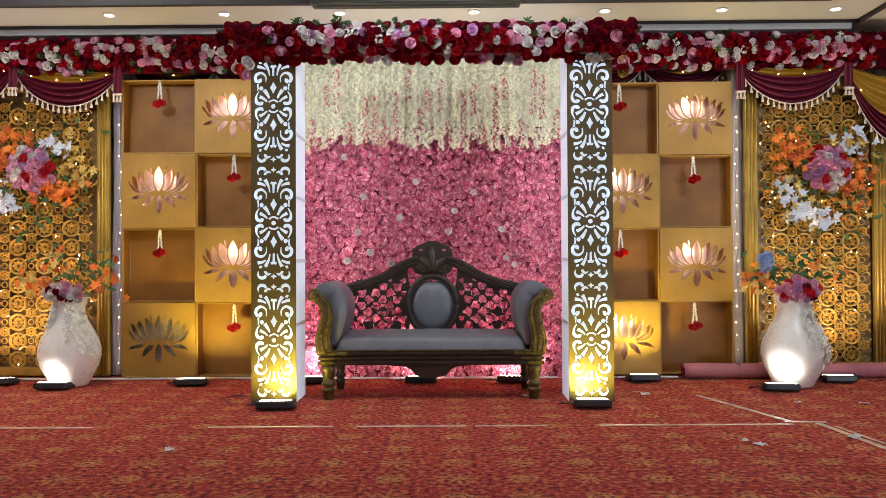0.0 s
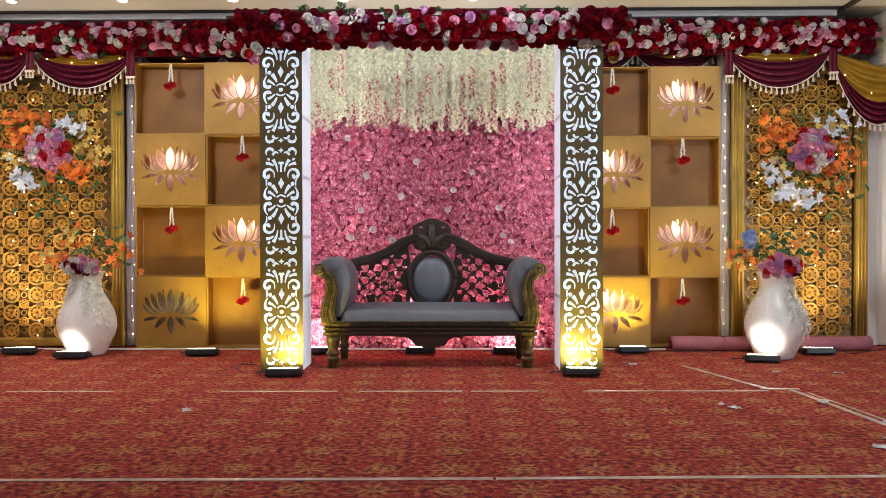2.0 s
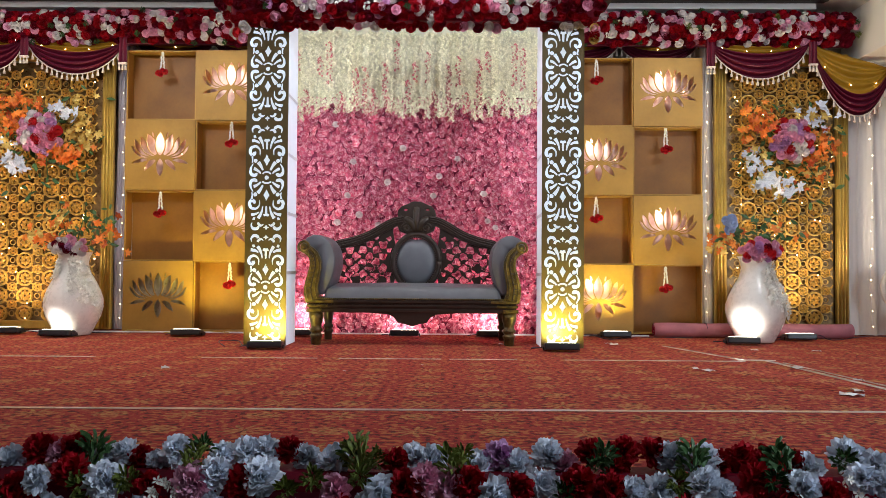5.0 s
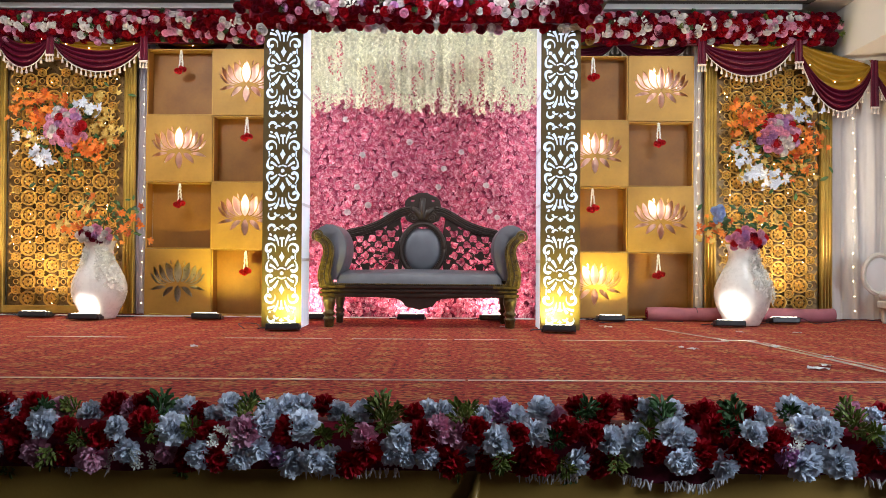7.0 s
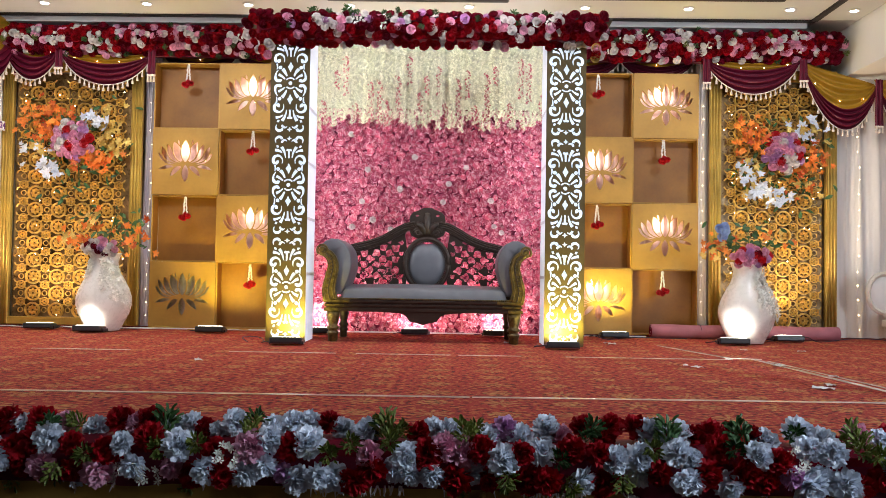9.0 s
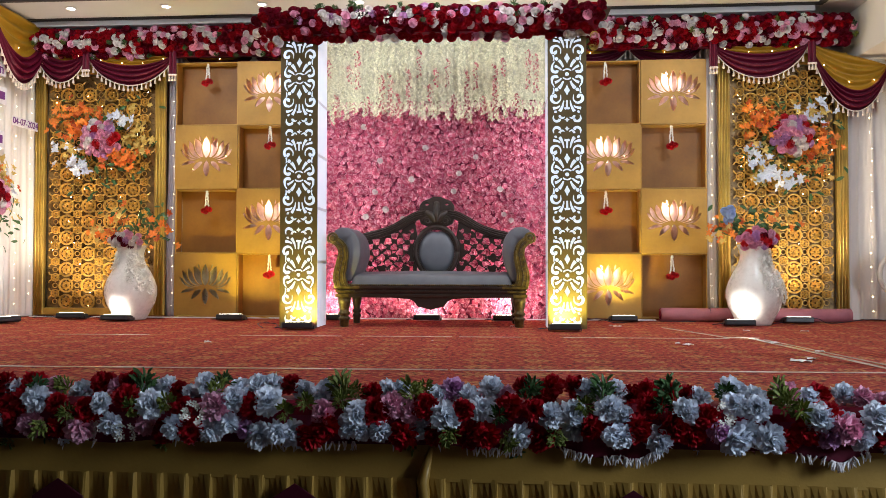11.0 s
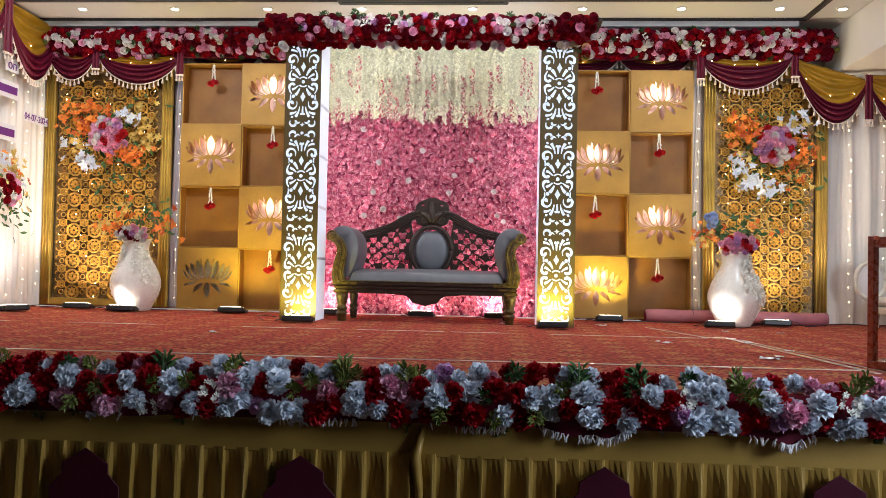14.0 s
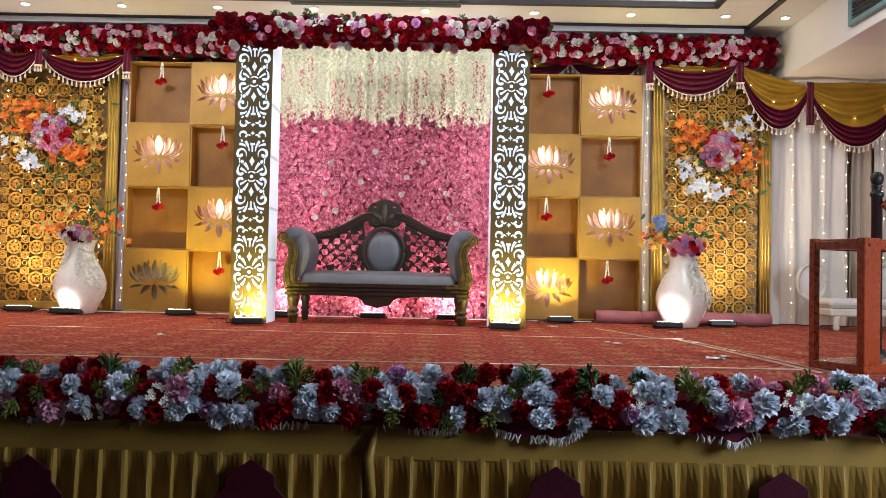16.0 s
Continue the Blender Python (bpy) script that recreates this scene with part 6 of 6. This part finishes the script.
def scrap(x, y, s, seed):
    rr = random.Random(seed)
    g = Geo().grid(lambda u, v: (s * (u - 0.5), s * 0.6 * (v - 0.5), 0.004 + s * 0.28 * abs(noise.noise((u * 3, v * 3, seed)))), 5, 4)
    t = tagged(part("plastic_scrap", g, M_silver, smooth=False, fix=False), "crumpled scrap of clear plastic on the carpet", "plastic scrap", "scraps on the carpet")
    t.matrix_basis = Matrix.Translation((x, y, 0.001)) @ Matrix.Rotation(rr.uniform(0, 6), 4, "Z")


for k, (x, y, s) in enumerate(((-1.276, -2.13, 0.07), (2.21, -1.88, 0.09), (2.03, -2.89, 0.10), (2.12, -2.75, 0.07), (1.45, -0.5, 0.10), (1.42, -0.42, 0.06), (0.62, -0.55, 0.06), (1.66, -2.05, 0.07), (1.62, -1.95, 0.05), (2.3, -2.4, 0.05), (-0.3, -2.2, 0.02), (2.75, -0.9, 0.06), (2.35, -0.85, 0.05), (0.1, -1.9, 0.02))):
    scrap(x, y, s, k)


def cable(pts, material, label):
    c = part("cable", Geo().tube(spline([(x, y, z) for x, y, z in pts], 5), 0.0035, 6), material, smooth=True)
    tagged(c, label, "cable", "cables on the carpet")


cable(((-2.5, 0.33, 0.006), (-2.4, 0.28, 0.03), (-2.2, 0.32, 0.006), (-1.95, 0.2, 0.006), (-1.75, 0.15, 0.03), (-1.6, 0.3, 0.006)), M_yellowcable, "thin yellow cable along the foot of the boxes")
cable(((-1.3, -0.9, 0.006), (-1.38, -0.75, 0.03), (-1.28, -0.62, 0.02), (-1.18, -0.85, 0.006), (-1.02, -0.95, 0.02)), M_cable, "loop of dark cable beside a pillar")
cable(((-3.8, 0.2, 0.006), (-3.4, 0.25, 0.02), (-3.1, 0.18, 0.006), (-2.9, 0.22, 0.006), (-2.55, 0.2, 0.006)), M_cable, "dark cable along the foot of the screen")
cable(((2.4, -0.1, 0.006), (2.8, -0.02, 0.006), (3.2, 0.15, 0.04), (3.3, 0.05, 0.006), (3.7, 0.2, 0.03), (4.1, 0.15, 0.006)), M_cable, "dark cable along the foot of the screen")
cable(((1.1, -0.2, 0.006), (1.35, 0.1, 0.03), (1.5, -0.05, 0.006), (1.75, 0.2, 0.006), (2.2, 0.1, 0.01)), M_cable, "dark cable along the foot of the boxes")

# white paper strip along the foot of the backdrop
tagged(part("skirting_strip", Geo().box(-3.9, 1.9, 0.30, 0.335, 0.001, 0.012, 0.002), M_paper), "white cloth strip along the foot of the backdrop", "cloth strip")

# ---- glazed cabinet and stand at the stage edge ----
cab = empty("glass_cabinet", (2.55, -3.45, 0.002), label="red mahogany cabinet with glass panes near the stage edge", category="cabinet")
cab.rotation_euler = (0, 0, radians(31))
CW, CD, CH = 0.52, 0.30, 0.652
part("top", Geo().box(0.045, CW - 0.001, 0.04, CD - 0.002, CH - 0.014, CH - 0.002, 0.002), M_mahog, cab)
part("base", Geo().box(0.0, CW, 0.0, CD, 0.0, 0.04, 0.003), M_mahog, cab)
for x0, x1, y0, y1 in ((0.0, 0.13, 0.0, 0.042), (CW - 0.13, CW, 0.0, 0.042), (0.0, 0.042, CD - 0.034, CD), (CW - 0.042, CW, CD - 0.034, CD)):
    part("post", Geo().box(x0, x1, y0, y1, 0.041, CH, 0.003), M_mahog, cab)
for x0, x1, y0, y1 in ((0.131, CW - 0.131, 0.002, 0.030), (0.043, CW - 0.043, CD - 0.03, CD - 0.002), (0.002, 0.030, 0.043, CD - 0.035), (CW - 0.03, CW - 0.002, 0.043, CD - 0.035)):
    part("rail", Geo().box(x0, x1, y0, y1, CH - 0.055, CH - 0.015, 0.002), M_mahog, cab)
for x0, x1, y0, y1 in ((0.131, CW - 0.131, 0.014, 0.018), (0.014, 0.018, 0.043, CD - 0.035)):
    part("pane", Geo().box(x0, x1, y0, y1, 0.041, CH - 0.056, 0.001), M_glass, cab, "clear glass pane").visible_shadow = False
part("screw", Geo().lathe([(0.008, 0.0), (0.006, 0.004)], 10, Matrix.Translation((0.035, 0, CH - 0.035)) @ Matrix.Rotation(radians(90), 4, "X")), M_black, cab, "dark screw head")
rail = empty("stair_railing", (3.045, -2.6, 0.002), label="dark newel post with a ball finial and a sloping wooden handrail", category="railing")
part("foot", Geo().lathe([(0.07, 0.0), (0.07, 0.02), (0.04, 0.05)], 24), M_black, rail, smooth=True)
part("newel", Geo().lathe([(0.030, 0.05), (0.030, 0.93), (0.038, 0.935), (0.038, 0.955), (0.026, 0.965), (0.024, 0.985), (0.034, 0.995), (0.024, 1.005)], 18), M_black, rail, "dark newel post", smooth=True)
part("finial", Geo().lathe([(0.014, 1.0), (0.030, 1.012), (0.038, 1.036), (0.034, 1.06), (0.018, 1.076), (0.003, 1.08)], 18), M_black, rail, "dark ball finial", smooth=True)
part("handrail", Geo().tube([(0.02, -0.03, 0.90), (0.30, -0.10, 0.62), (0.62, -0.18, 0.30)], 0.026, 10), M_mahog, rail, "sloping polished wooden handrail", smooth=True)
for k, (x, y, z) in enumerate(((0.24, -0.085, 0.655), (0.46, -0.14, 0.435))):
    part("baluster", Geo().tube([(x, y, 0.0), (x, y, z)], 0.010, 8), M_black, rail, smooth=True)

# ---- ivory settee in the corner ----
iv = empty("ivory_settee", (3.99, -0.25, 0.002), label="ivory painted carved settee with round backs, by the curtain", category="settee")
part("seat", Geo().box(-0.12, 1.3, 0.0, 0.42, 0.20, 0.28, 0.03), M_curtain, iv, "white cushioned seat")
part("rail", Geo().box(-0.12, 1.3, -0.012, 0.42, 0.13, 0.195, 0.01), M_ivory, iv)
for x in (-0.06, 0.6, 1.26):
    for y in (0.02, 0.4):
        l = part("leg", Geo().lathe([(0.018, 0.0), (0.028, 0.03), (0.02, 0.06), (0.032, 0.13)], 12), M_ivory, iv, smooth=True)
        l.location = (x, y, 0)
for k, x in enumerate((-0.11, 0.55, 1.18)):
    ring = part("round_back", ellipse_ring(0.13, 0.165, 0.022, 36, 8, 0.40, x, 0.42), M_ivory, iv, "carved ivory round back frame", smooth=True)
    part("beading", beads([(x + 0.13 * math.cos(a), 0.378, 0.42 + 0.165 * math.sin(a)) for a in [2 * math.pi * i / 50 for i in range(51)]], 0.008, 0.017), M_ivory, ring, smooth=True)
    part("pad", Geo().grid(lambda u, v: (x + 0.115 * v * math.cos(6.2832 * u), 0.40 - 0.03 * (1 - v ** 3), 0.42 + 0.15 * v * math.sin(6.2832 * u)), 28, 5), M_curtain, ring, smooth=True, fix=False)

# ---- lettered boards on the side curtain ----


def words(text, size, material, parent):
    cu = bpy.data.curves.new("letters", "FONT")
    cu.body, cu.size, cu.extrude, cu.align_x, cu.align_y = text, size, 0.002, "CENTER", "CENTER"
    ob = new("letters", cu)
    dg = bpy.context.evaluated_depsgraph_get()
    dg.update()
    me = bpy.data.meshes.new_from_object(ob.evaluated_get(dg))
    bpy.data.objects.remove(ob)
    me.transform(Matrix.Rotation(radians(90), 4, "X"))
    me.materials.clear()
    me.materials.append(material)
    t = new("letters", me)
    t.parent = parent
    t.location = (0, -0.007, 0)
    return t


def sign(y, z, w, h, label):
    s = empty("lettered_board", (0, 0, 0), label=label, category="sign", group="boards on the side curtain")
    s.matrix_basis = Matrix.Translation((XL + 0.14, y, z)) @ Matrix.Rotation(radians(90), 4, "Z")
    part("board", Geo().box(-w / 2, w / 2, -0.005, 0.0, -h / 2, h / 2, 0.001), M_paper, s)
    return s


s = sign(0.17, 1.80, 0.40, 0.085, "small white board with a purple printed date")
words("04-07-2024", 0.085, M_purple, s)
s = sign(-0.24, 2.22, 0.20, 0.12, "white board with purple lettering on the curtain")
words("on", 0.13, M_purple, s)
for z, w in ((1.99, 0.55), (1.60, 0.5)):
    s = sign(-0.40, z, w, 0.15, "white board with a purple lettered line on the curtain")
    part("bar", Geo().box(-w / 2 + 0.03, w / 2 - 0.03, -0.009, -0.005, -0.035, 0.035, 0.001), M_purple, s, "purple bar of lettering")
